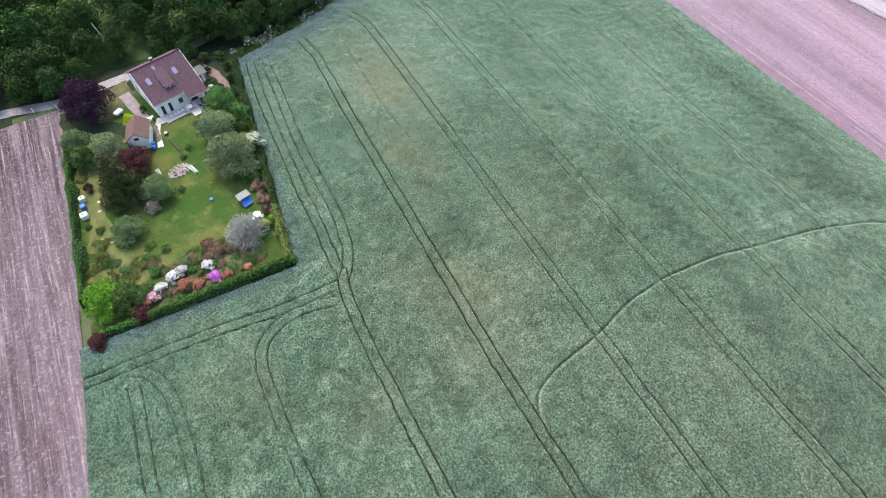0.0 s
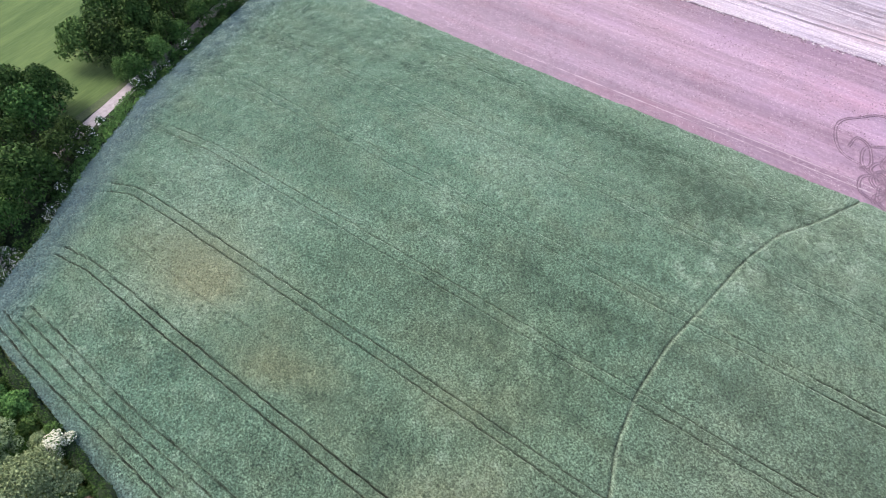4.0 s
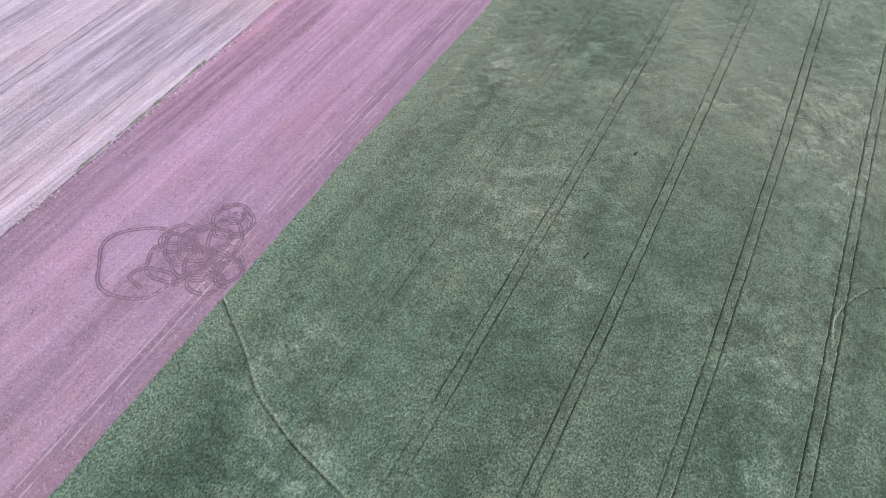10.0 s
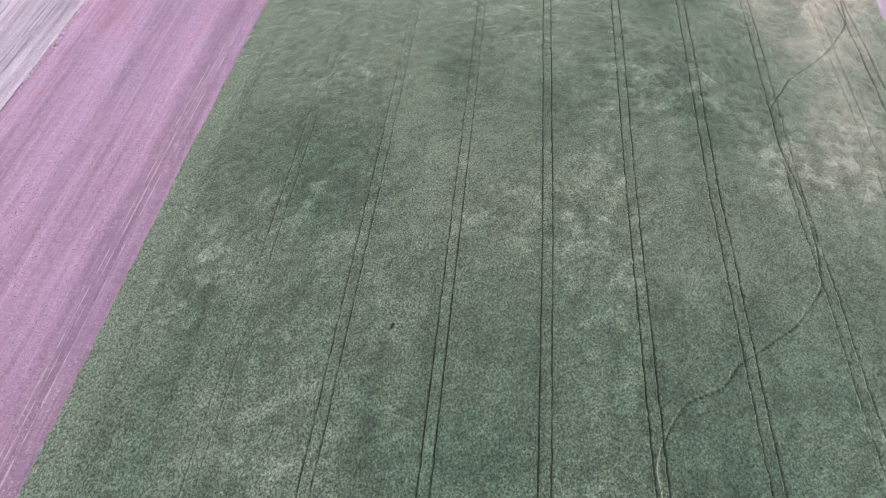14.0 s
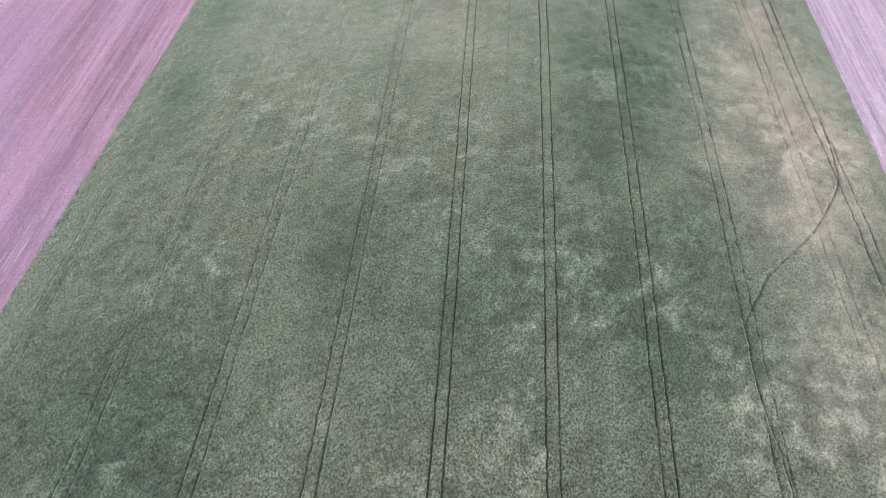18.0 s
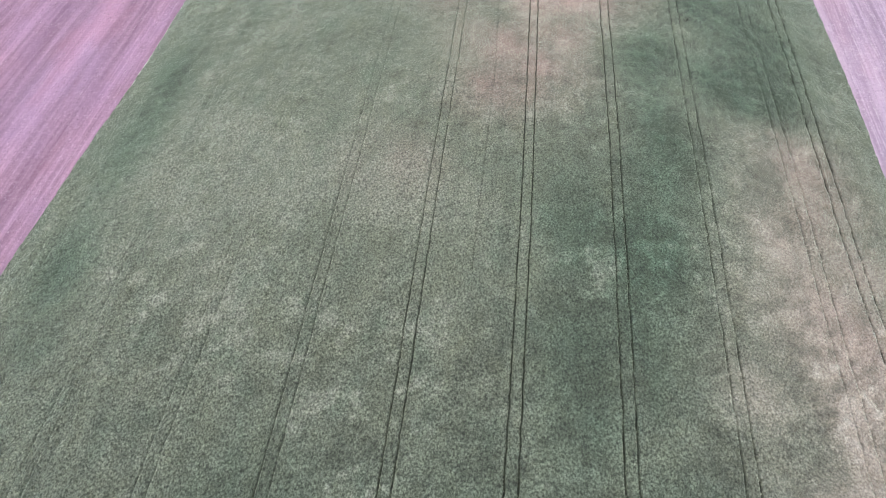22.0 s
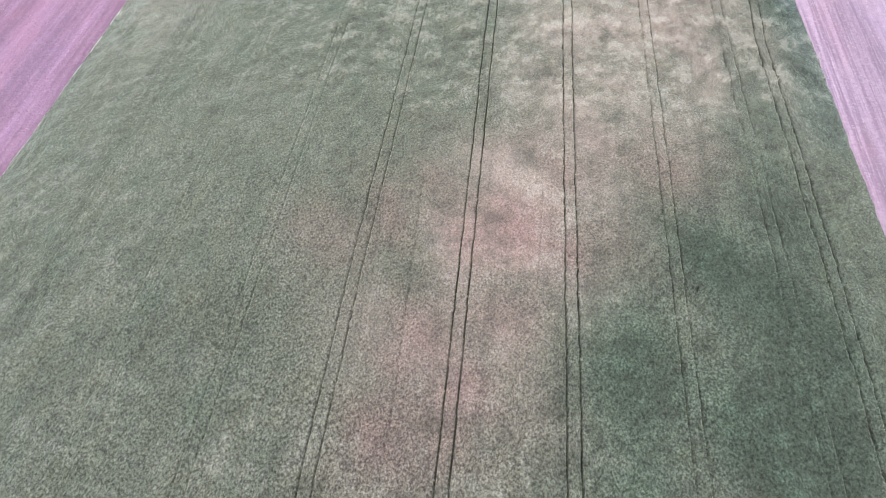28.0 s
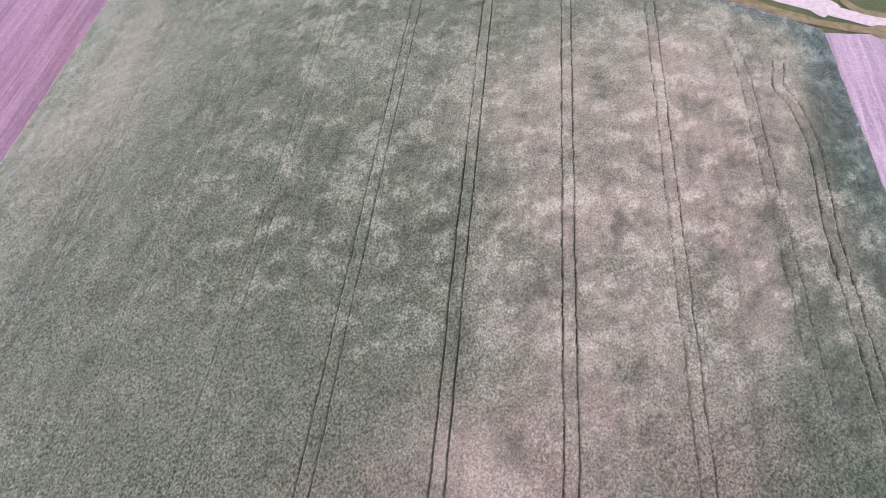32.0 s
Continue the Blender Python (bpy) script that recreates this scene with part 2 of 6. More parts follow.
SOIL_PINK = soil_material("rosy_tilled_soil", (0.201, 0.122, 0.172), (0.318, 0.197, 0.270), (0.456, 0.329, 0.405), 1.15, 0.40, other=(0.277, 0.189, 0.284), crisp=0.15, south=(0.232, 0.176, 0.210))
SOIL_PALE = soil_material("pale_tilled_soil", (0.223, 0.177, 0.219), (0.362, 0.300, 0.351), (0.579, 0.507, 0.559), 0.8, 0.85, crisp=0.11)
SOIL_STRIP = soil_material("stubble_soil", (0.050, 0.034, 0.042), (0.16, 0.118, 0.14), (0.36, 0.31, 0.34), 1.3, 0.85, crisp=0.09)
SOIL_LILAC = soil_material("lilac_tilled_soil", (0.229, 0.172, 0.229), (0.362, 0.276, 0.351), (0.509, 0.448, 0.474), 1.2, 0.7, crisp=0.09)
WHEELED = plain("pressed_soil", (0.098, 0.060, 0.088), (0.192, 0.124, 0.170), 1.5, 0.95)
MEADOW = plain("meadow_grass", (0.040, 0.058, 0.026), (0.095, 0.110, 0.055), 0.25, 0.9, relief=0.1)
LAWN = lawn_material()
# clearing grass darkened in colour for the shade of the trees around
CLEARING = plain("clearing_grass", (0.018, 0.040, 0.010), (0.048, 0.082, 0.022), 0.3, 0.9, relief=0.1)
CLEARING_LIGHT = plain("far_meadow_grass", (0.030, 0.060, 0.013), (0.082, 0.118, 0.036), 0.20, 0.9, relief=0.1, stretch=(0.25, 1.6, 1))
BED = plain("planted_bed", (0.050, 0.060, 0.024), (0.150, 0.125, 0.070), 0.9, 0.95, relief=0.1)
YARD = plain("yard_gravel", (0.17, 0.135, 0.15), (0.30, 0.25, 0.27), 0.9, 0.95, relief=0.02)
# litter tone with the shade under trees and beside walls mixed in
SHADE_FLOOR = plain("shade_tinted_litter", (0.008, 0.014, 0.007), (0.024, 0.034, 0.016), 0.6, 0.95, relief=0.1)
LANE = plain("worn_lane_gravel", (0.22, 0.185, 0.20), (0.36, 0.31, 0.335), 1.2, 0.95, relief=0.02)
TRACK = plain("pale_gravel", (0.34, 0.28, 0.31), (0.52, 0.45, 0.48), 1.2, 0.95, relief=0.02)
PAVING = plain("terrace_slab", (0.46, 0.41, 0.43), (0.70, 0.64, 0.66), 1.5, 0.8)
BARK = plain("bark", (0.05, 0.04, 0.03), (0.13, 0.10, 0.08), 3.0, 0.95, relief=0.03, stretch=(4, 4, 0.8))
WHITE_WALL = plain("white_render", (0.86, 0.84, 0.83), (0.92, 0.90, 0.89), 0.8, 0.9)
TILE = plain("red_brown_roof_tile", (0.056, 0.026, 0.040), (0.128, 0.066, 0.094), 2.5, 0.75, relief=0.01)
TILE_RED = plain("rusty_roof_tile", (0.085, 0.048, 0.044), (0.155, 0.092, 0.084), 2.5, 0.8, relief=0.01)
WOOD = plain("weathered_wood", (0.16, 0.12, 0.09), (0.34, 0.28, 0.22), 4.0, 0.85, relief=0.01, stretch=(1, 6, 1))
WHITE_PAINT = plain("white_paint", (0.68, 0.68, 0.68), (0.82, 0.82, 0.82), 2.0, 0.5)
GREY_SHEET = plain("grey_roof_sheet", (0.15, 0.15, 0.17), (0.27, 0.27, 0.30), 2.0, 0.6)
DARK_METAL = plain("dark_metal", (0.03, 0.03, 0.035), (0.07, 0.07, 0.075), 5.0, 0.5, 0.6)
BLUE_PLASTIC = plain("blue_plastic", (0.02, 0.09, 0.38), (0.05, 0.17, 0.55), 4.0, 0.45)
STONE = plain("field_stone", (0.34, 0.27, 0.27), (0.70, 0.60, 0.60), 3.0, 0.9, relief=0.03)
BRICK = plain("chimney_brick", (0.20, 0.10, 0.08), (0.34, 0.18, 0.14), 5.0, 0.9)
GLASS, _n, _l, _b = material("window_glass", 0.06, 0.0, 0.8)
_b.inputs["Base Color"].default_value = (0.02, 0.025, 0.03, 1)
SKYGLASS, _n, _l, _b = material("roof_window_glass", 0.12, 0.0, 1.0)
_b.inputs["Base Color"].default_value = (0.22, 0.20, 0.40, 1)

LEAF_DARK = leafy("dark_leaf", (0.006, 0.018, 0.005), (0.064, 0.116, 0.028))
LEAF_MID = leafy("green_leaf", (0.037, 0.082, 0.018), (0.115, 0.197, 0.056))
LEAF_BRIGHT = leafy("bright_leaf", (0.066, 0.170, 0.012), (0.180, 0.360, 0.042))
LEAF_LIME = leafy("lime_leaf", (0.26, 0.36, 0.010), (0.55, 0.66, 0.050))
LEAF_GREY = leafy("grey_green_leaf", (0.060, 0.098, 0.036), (0.175, 0.232, 0.105))
LEAF_WILLOW = leafy("willow_leaf", (0.066, 0.100, 0.042), (0.300, 0.360, 0.185))
GRASS_BLADE = leafy("grass_blade", (0.050, 0.100, 0.018), (0.150, 0.190, 0.055))
LEAF_SILVER = leafy("silver_leaf", (0.130, 0.122, 0.122), (0.340, 0.322, 0.325))
LEAF_PURPLE = leafy("purple_leaf", (0.012, 0.005, 0.014), (0.046, 0.016, 0.044))
LEAF_WINE = leafy("wine_leaf", (0.030, 0.010, 0.014), (0.105, 0.034, 0.042))
LEAF_COPPER = leafy("copper_leaf", (0.10, 0.07, 0.045), (0.30, 0.19, 0.14))
LEAF_CONIFER = leafy("conifer_needle", (0.020, 0.032, 0.010), (0.095, 0.105, 0.040))
LEAF_HEDGE = leafy("hedge_leaf", (0.028, 0.090, 0.014), (0.115, 0.245, 0.045))
BLOOM_WHITE = leafy("white_bloom", (0.70, 0.64, 0.64), (0.90, 0.86, 0.87))
BLOOM_CREAM = leafy("creamy_bloom", (0.62, 0.60, 0.44), (0.88, 0.86, 0.70))
BLOOM_PINK = leafy("pink_bloom", (0.45, 0.22, 0.30), (0.80, 0.52, 0.60))
BLOOM_RED = leafy("brick_red_bloom", (0.28, 0.075, 0.050), (0.50, 0.190, 0.150))
BLOOM_PURPLE = leafy("purple_bloom", (0.35, 0.06, 0.40), (0.65, 0.22, 0.70))


# ---- mesh helpers ----
rng = np.random.default_rng(7)
_grid = rng.random((256, 256))


def vnoise(x, y, cell, shift=0):
    """Smooth value noise, 0 to 1, with features about one cell across."""
    u, v = np.asarray(x) / cell + 37.3 * shift, np.asarray(y) / cell + 11.7 * shift
    i, j = np.floor(u).astype(int), np.floor(v).astype(int)
    a, b = u - i, v - j
    a, b = a * a * (3 - 2 * a), b * b * (3 - 2 * b)
    g = lambda p, q: _grid[p % 256, q % 256]
    return (g(i, j) * (1 - a) + g(i + 1, j) * a) * (1 - b) + (g(i, j + 1) * (1 - a) + g(i + 1, j + 1) * a) * b


def quad_mesh(name, verts, faces):
    """A mesh from arrays of vertices (n, 3) and quads (m, 4)."""
    verts, faces = np.asarray(verts, np.float32), np.asarray(faces, np.int32)
    me = bpy.data.meshes.new(name)
    me.vertices.add(len(verts))
    me.vertices.foreach_set("co", verts.ravel())
    me.loops.add(faces.size)
    me.loops.foreach_set("vertex_index", faces.ravel())
    me.polygons.add(len(faces))
    me.polygons.foreach_set("loop_start", np.arange(0, faces.size, faces.shape[1], dtype=np.int32))
    me.update(calc_edges=True)
    return me


def smooth(me):
    me.polygons.foreach_set("use_smooth", np.ones(len(me.polygons), bool))
    return me


def grid_mesh(name, X, Y, Z, keep=None):
    r, c = X.shape
    idx = np.arange(r * c).reshape(r, c)
    f = np.stack([idx[:-1, :-1], idx[:-1, 1:], idx[1:, 1:], idx[1:, :-1]], -1)
    if keep is not None:
        f = f[keep[:-1, :-1] & keep[:-1, 1:] & keep[1:, 1:] & keep[1:, :-1]]
    f = f.reshape(-1, 4)
    return smooth(quad_mesh(name, np.stack([X, Y, Z], -1).reshape(-1, 3), f))


def part(name, data, mat, parent=None, label=""):
    """Links a bmesh or a mesh as one object, under a thing where one is given."""
    if isinstance(data, bmesh.types.BMesh):
        me = bpy.data.meshes.new(name)
        data.to_mesh(me)
        data.free()
    else:
        me = data
    if not me.materials:
        me.materials.append(mat)
    ob = new(name, me)
    if parent is not None:
        ob.parent = parent
    return tagged(ob, label)


def thing(name, label, category, m=None, group="", kind=""):
    ob = new(name)
    ob.empty_display_size = 0.3
    if m is not None:
        ob.matrix_world = m
    return tagged(ob, label, category, group, kind)


def box(bm, x0, y0, z0, x1, y1, z1, bevel=0.0):
    m = Matrix.LocRotScale(((x0 + x1) / 2, (y0 + y1) / 2, (z0 + z1) / 2), None, (x1 - x0, y1 - y0, z1 - z0))
    made = bmesh.ops.create_cube(bm, size=1.0, matrix=m)
    if bevel:
        edges = list({e for v in made["verts"] for e in v.link_edges})
        bmesh.ops.bevel(bm, geom=edges, offset=bevel, segments=1, affect="EDGES")
    return bm


def boxed(*a, bevel=0.0):
    return box(bmesh.new(), *a, bevel=bevel)


def prism(points, z0, z1):
    """An upright prism over a plan of corners."""
    bm = bmesh.new()
    low = [bm.verts.new((x, y, z0)) for x, y in points]
    top = [bm.verts.new((x, y, z1)) for x, y in points]
    bm.faces.new(top)
    bm.faces.new(low[::-1])
    for i in range(len(points)):
        j = (i + 1) % len(points)
        bm.faces.new((low[i], low[j], top[j], top[i]))
    bmesh.ops.recalc_face_normals(bm, faces=bm.faces)
    return bm


def slab(corners, thick):
    """A plate of some thickness under four or more corners in space."""
    bm = bmesh.new()
    top = [bm.verts.new(c) for c in corners]
    a, b, c = (Vector(corners[i]) for i in (0, 1, 2))
    nrm = (b - a).cross(c - a).normalized()
    nrm = nrm if nrm.z >= 0 else -nrm
    low = [bm.verts.new(Vector(c) - nrm * thick) for c in corners]
    bm.faces.new(top)
    bm.faces.new(low[::-1])
    for i in range(len(corners)):
        j = (i + 1) % len(corners)
        bm.faces.new((low[i], low[j], top[j], top[i]))
    bmesh.ops.recalc_face_normals(bm, faces=bm.faces)
    return bm


def tube(bm, a, b, r0, r1, sides=7):
    a, b = Vector(a), Vector(b)
    q = (b - a).to_track_quat("Z", "Y").to_matrix()
    rings = []
    for p, r in ((a, r0), (b, r1)):
        rings.append([bm.verts.new(p + q @ Vector((r * math.cos(k * math.tau / sides), r * math.sin(k * math.tau / sides), 0))) for k in range(sides)])
    for k in range(sides):
        j = (k + 1) % sides
        f = bm.faces.new((rings[0][k], rings[0][j], rings[1][j], rings[1][k]))
        f.smooth = True
    bm.faces.new(rings[1])
    bm.faces.new(rings[0][::-1])
    return bm


def ribbon(points, half, z, step=1.0, wobble=0.15, seed=0):
    """A strip along a line of plan points, with an uneven border."""
    p = np.array(points, float)
    s = np.r_[0, np.cumsum(np.hypot(*np.diff(p, axis=0).T))]
    t = np.arange(0, s[-1] + step * 0.5, step)
    x, y = np.interp(t, s, p[:, 0]), np.interp(t, s, p[:, 1])
    k = np.ones(5) / 5
    x[2:-2], y[2:-2] = np.convolve(x, k, "valid"), np.convolve(y, k, "valid")
    dx, dy = np.gradient(x), np.gradient(y)
    d = np.hypot(dx, dy)
    nx, ny = -dy / d, dx / d
    cols = np.array([-1, -0.5, 0, 0.5, 1])
    w = half + wobble * (vnoise(t, t * 0, 2.0, seed) - 0.5) * 2
    X = x[:, None] + nx[:, None] * cols * w[:, None]
    Y = y[:, None] + ny[:, None] * cols * w[:, None]
    return X, Y, np.full_like(X, z)


def leaves(centres, outward, size, spread=0.6):
    """Leaf blades: one small folded quad at every centre, turned roughly outward."""
    n = len(centres)
    nrm = outward + rng.normal(0, spread, (n, 3))
    nrm /= np.linalg.norm(nrm, axis=1)[:, None] + 1e-9
    a = np.cross(nrm, rng.normal(0, 1, (n, 3)))
    a /= np.linalg.norm(a, axis=1)[:, None] + 1e-9
    b = np.cross(nrm, a)
    s = size * rng.uniform(0.6, 1.3, (n, 1))
    v = np.stack([centres - a * s, centres - b * s * 0.55 - nrm * s * 0.15, centres + a * s, centres + b * s * 0.55 + nrm * s * 0.15], 1).reshape(-1, 3)
    return v, np.arange(4 * n).reshape(n, 4)


def cloud(n, lobes, size, hollow=0.55, spread=0.6):
    """Leaves over a set of lobes (x, y, z, rx, ry, rz), most of them near each lobe's skin."""
    lobes = np.array(lobes, float)
    w = (lobes[:, 3] * lobes[:, 4]) ** 1.0
    pick = rng.choice(len(lobes), n, p=w / w.sum())
    d = rng.normal(0, 1, (n, 3))
    d[:, 2] = np.where(d[:, 2] < -0.5, -d[:, 2], d[:, 2])
    d /= np.linalg.norm(d, axis=1)[:, None]
    r = hollow + (1 - hollow) * rng.random(n) ** 0.5
    r *= 0.86 + 0.28 * vnoise(d[:, 0] * 5 + pick * 3.1, d[:, 1] * 5 + d[:, 2] * 4, 1.0)
    c = lobes[pick, :3] + d * lobes[pick, 3:] * r[:, None]
    return quad_mesh("foliage", *leaves(c, d, size, spread))


# ---- the land ----
def sheet(name, label, mat, x0, x1, y0, y1, z, step, rough, category="ground", tilt=None):
    X, Y = np.meshgrid(np.arange(x0, x1 + step * 0.5, step), np.arange(y0, y1 + step * 0.5, step))
    Z = z + rough * (vnoise(X, Y, step * 2.2, 3) - 0.5) + rough * 0.6 * (vnoise(X, Y, step * 0.9, 4) - 0.5)
    if tilt is not None:
        X = X + tilt(Y)
    return tagged(part(name, grid_mesh(name, X, Y, Z), mat), label, category, kind="structure")


def west_edge(y):
    return np.interp(y, [-205, -150, -100, -50, 12, 57, 106, 174, 213, 243, 262], [-79.5, -80, -81.2, -82, -81.4, -80, -78.6, -74.8, -73, -71.9, -71])


def south_edge(x):
    return np.interp(x, [-83, -66, -55, -32, -14, -1.4, 14.3], [-206, -205, -204, -201, -195, -189.2, -184.6])


def east_edge(y):
    return np.interp(y, [-190, -135, -120, -110, -60, 85, 130, 170, 210, 250], [48.5, 53.6, 55.1, 56.5, 58.4, 58.9, 59.4, 58.3, 57.5, 56.2])


far = 2600.0
g = np.r_[-far, -1200, -600, np.arange(-320, 360, 20), 600, 1200, far]
X, Y = np.meshgrid(g, g)
tagged(part("ground", grid_mesh("ground", X, Y, np.full_like(X, GROUND_Z - 0.12) - 0.0), MEADOW), "open meadow ground between and beyond the fields", "ground", kind="structure")

sheet("meadow_south", "green meadow behind the wood", CLEARING_LIGHT, -160, 100, -420, -208, GROUND_Z - 0.09, 4.0, 0.03)
sheet("field_west", "rosy freshly tilled field with straw streaks in rows", SOIL_PINK, -125.5, -71, -207, 330, GROUND_Z, 0.9, 0.14)
def far_border(y):
    return np.interp(y, [-200, -165, -125, -82, -61, -35, 3, 45, 330], [-112, -114.6, -118.4, -120, -120.7, -122, -124, -124, -124])


sheet("field_far_west", "pale dry tilled field with long drill rows", SOIL_PALE, -205, -118.5, -200, 330, GROUND_Z + 0.15, 1.1, 0.14, tilt=lambda y: far_border(y) + 118.5)
sheet("field_east", "greyish stubble field with worn rows", SOIL_STRIP, 59.0, 175, -188, 40, GROUND_Z + 0.03, 0.9, 0.16, tilt=lambda y: east_edge(y) - 59.0)
sheet("field_north_east", "lilac tilled field with combed rows", SOIL_LILAC, 59.0, 175, 40, 249.6, GROUND_Z + 0.03, 0.9, 0.14, tilt=lambda y: east_edge(y) - 59.0)


# ---- the crop ----
def smooth_line(points, step=0.5):
    p = np.array(points, float)
    s = np.r_[0, np.cumsum(np.hypot(*np.diff(p, axis=0).T))]
    t = np.arange(0, s[-1], step)
    x, y = np.interp(t, s, p[:, 0]), np.interp(t, s, p[:, 1])
    k = np.ones(7) / 7
    if len(t) > 12:
        x[3:-3], y[3:-3] = np.convolve(x, k, "valid"), np.convolve(y, k, "valid")
    return np.stack([x, y], 1)


def twin(points, gauge=0.86):
    """The two wheel lines beside a centre line."""
    p = smooth_line(points)
    d = np.gradient(p, axis=0)
    nrm = np.stack([-d[:, 1], d[:, 0]], 1) / np.hypot(d[:, 0], d[:, 1])[:, None]
    return [p + nrm * gauge, p - nrm * gauge]


def distance(P, line):
    best = np.full(len(P), 9.0)
    a, b = line[:-1], line[1:]
    for s in range(0, len(a), 40):
        aa, bb = a[s:s + 40], b[s:s + 40]
        lo, hi = np.minimum(aa.min(0), bb.min(0)) - 1.2, np.maximum(aa.max(0), bb.max(0)) + 1.2
        near = np.nonzero((P[:, 0] > lo[0]) & (P[:, 0] < hi[0]) & (P[:, 1] > lo[1]) & (P[:, 1] < hi[1]))[0]
        if not len(near):
            continue
        q = P[near][:, None, :] - aa[None]
        ab = bb - aa
        t = np.clip((q * ab[None]).sum(-1) / (ab * ab).sum(-1)[None], 0, 1)
        d = np.linalg.norm(q - t[..., None] * ab[None], axis=-1).min(1)
        best[near] = np.minimum(best[near], d)
    return best


TRAMLINES = [   # centre line, how deeply worn
    ([(-75, -184), (-75, 262)], 0.4), ([(-60.4, -190), (-60.4, 0), (-60, 262)], 0.75), ([(-46.2, -188), (-45.5, -100), (-45, 20), (-45, 262)], 0.98),
    ([(-29.4, -190), (-30.6, -180), (-30.5, -130), (-29.9, -50), (-30, 50), (-30.6, 150), (-30.5, 262)], 1.0),
]
TRAMLINES += [
    ([(-14.4, -188), (-16.2, -184), (-16.4, -175), (-16, -140), (-15.2, -100), (-14.4, -50), (-14.4, 0), (-15, 50), (-15.7, 100), (-16.2, 150), (-15.9, 200), (-15.3, 262)], 0.95),
    ([(-1.4, -184), (-2.3, -178), (-1.3, -158), (-0.3, -127), (0.6, -100), (0.75, -50), (0.2, 0), (0.1, 12), (0.3, 50), (0.1, 100), (-0.7, 150), (-1.5, 200), (-2, 262)], 1.0),
]
TRAMLINES += [
    ([(14.4, -124.5), (15.5, -119), (15.9, -112), (15.9, -95), (15.5, -50), (14.8, 0), (14.5, 12), (15, 50), (15, 110), (14.3, 150), (13.3, 200), (12.4, 262)], 0.95),
    ([(17.0, -119.6), (21.5, -120.7), (26.4, -120.2), (29.6, -118.3), (31.1, -115.2), (31.4, -110), (31.1, -95), (30.4, -50), (29.6, -10), (28.7, 12), (29.0, 30), (29.4, 60), (29.4, 110), (28.8, 150), (28.1, 200), (27.4, 262)], 0.75),
]
TRAMLINES += [
    ([(48.4, -123.4), (45.7, -121.5), (44.2, -118.1), (43.7, -114), (43.6, -107), (44.1, -100), (44.5, -40), (44.4, 60), (43.9, 125), (43, 170), (42.2, 205), (41.8, 226), (41.5, 237.5), (39.6, 249.4)], 0.5),
    ([(48.3, -120.6), (48.5, -116), (49.1, -108), (50.2, -60), (51, 0), (51.2, 55), (50, 92), (50, 148), (49.1, 187), (48.6, 207), (49.5, 222), (48.4, 230.5), (46.2, 235), (47.3, 241)], 0.88),
]
TRAMLINES += [
    ([(54.6, -124.3), (44, -124.1), (34, -123.3), (25.2, -122.2), (19.5, -122.2), (15.5, -122.2)], 0.8),
    ([(11.0, -182), (12.3, -172), (13.1, -160), (13.7, -150), (14.1, -141), (14.3, -133), (14.8, -124.5)], 0.95),
    ([(8.3, -179), (8.7, -171), (9.9, -159), (10.4, -150), (10.3, -142), (10.6, -134.5), (11.6, -128.2), (13.0, -124.8), (14.7, -122.6)], 0.9),
]
GROWN_OVER = {   # along the field, the share of a line that the crop hides
    0: ((-120, -100, -30, 40, 100), (0.5, 0.6, 0.6, 0.5, 0.85)), 1: ((-120, -90, 0, 30, 90), (0.5, 0.3, 0.1, 0.35, 0.85)), 2: ((-110, -88, -75, 0, 40, 100), (0.68, 0.5, 0.1, 0.1, 0.45, 0.85)),
    3: ((-112, -92, -80, -30, 30, 120), (0.45, 0.35, 0, 0, 0.2, 0.65)), 4: ((-112, -85, 40, 120), (0.22, 0.1, 0, 0.3)), 5: ((-130, -100), (0, 0)),
}
LONE_LINES = [([(-37.7, -20.8), (-37.4, -19.8)], 0.9), ([(-37.2, -46.7), (-36.9, -45.1)], 0.9), ([(31.0, 151.1), (31.3, 152.1)], 0.9), ([(-8.8, -175), (-8.0, -156), (-8.7, -146)], 0.6), ([(-7.5, 85), (-7.5, 130), (-9, 168)], 0.7), ([(9.6, 150), (9.8, 168)], 0.5), ([(-31.2, -196), (-28.8, -193.6)], 0.7), ([(-57, -201), (-56, -198)], 0.7)]
TRAILS = [
    [(0.4, -84), (-0.3, -88.2), (-0.8, -90.4), (-2.5, -92.3), (-6.8, -93.8), (-14.2, -95), (-22.6, -97.5), (-31, -98.3), (-40, -97.5), (-47.4, -95.8), (-56, -94), (-60.2, -93), (-68, -90), (-74.1, -85.5), (-82, -80.8)],
    [(0.9, -42), (0.3, -37), (1.9, -32.6), (5, -27.8), (10.9, -25.1), (12.8, -21.6), (16, -19.2), (23.1, -13.9), (28.5, -6.4), (29.5, 3.3), (29.1, 14.6), (28, 23.9), (28.3, 34.3), (33.8, 43.2), (42, 51.2), (45.2, 55.4), (49.8, 62.5), (50.7, 66), (51.4, 79)],
]
DRY_PATCHES = [   # x, y, radius across, radius along, strength
    (4, 162, 11, 16, 0.95), (12, 152, 8, 10, 0.7), (0, 140, 8, 10, 0.6), (-14, 144, 7, 9, 0.4), (17, 178, 13, 16, 0.8), (10, 190, 9, 14, 0.6),
    (20, 205, 14, 16, 0.85), (33, 208, 12, 14, 0.9), (20, 228, 18, 16, 0.9), (36, 196, 7, 14, 0.7), (24, 182, 8, 10, 0.55), (45, 88, 10, 18, 0.95),
    (45, 56, 9, 18, 0.9), (39, 28, 8, 16, 0.6), (53, 74, 6, 18, 0.95), (34, 66, 7, 10, 0.45), (43, 112, 8, 12, 0.7), (46, 205, 7, 20, 0.5),
]
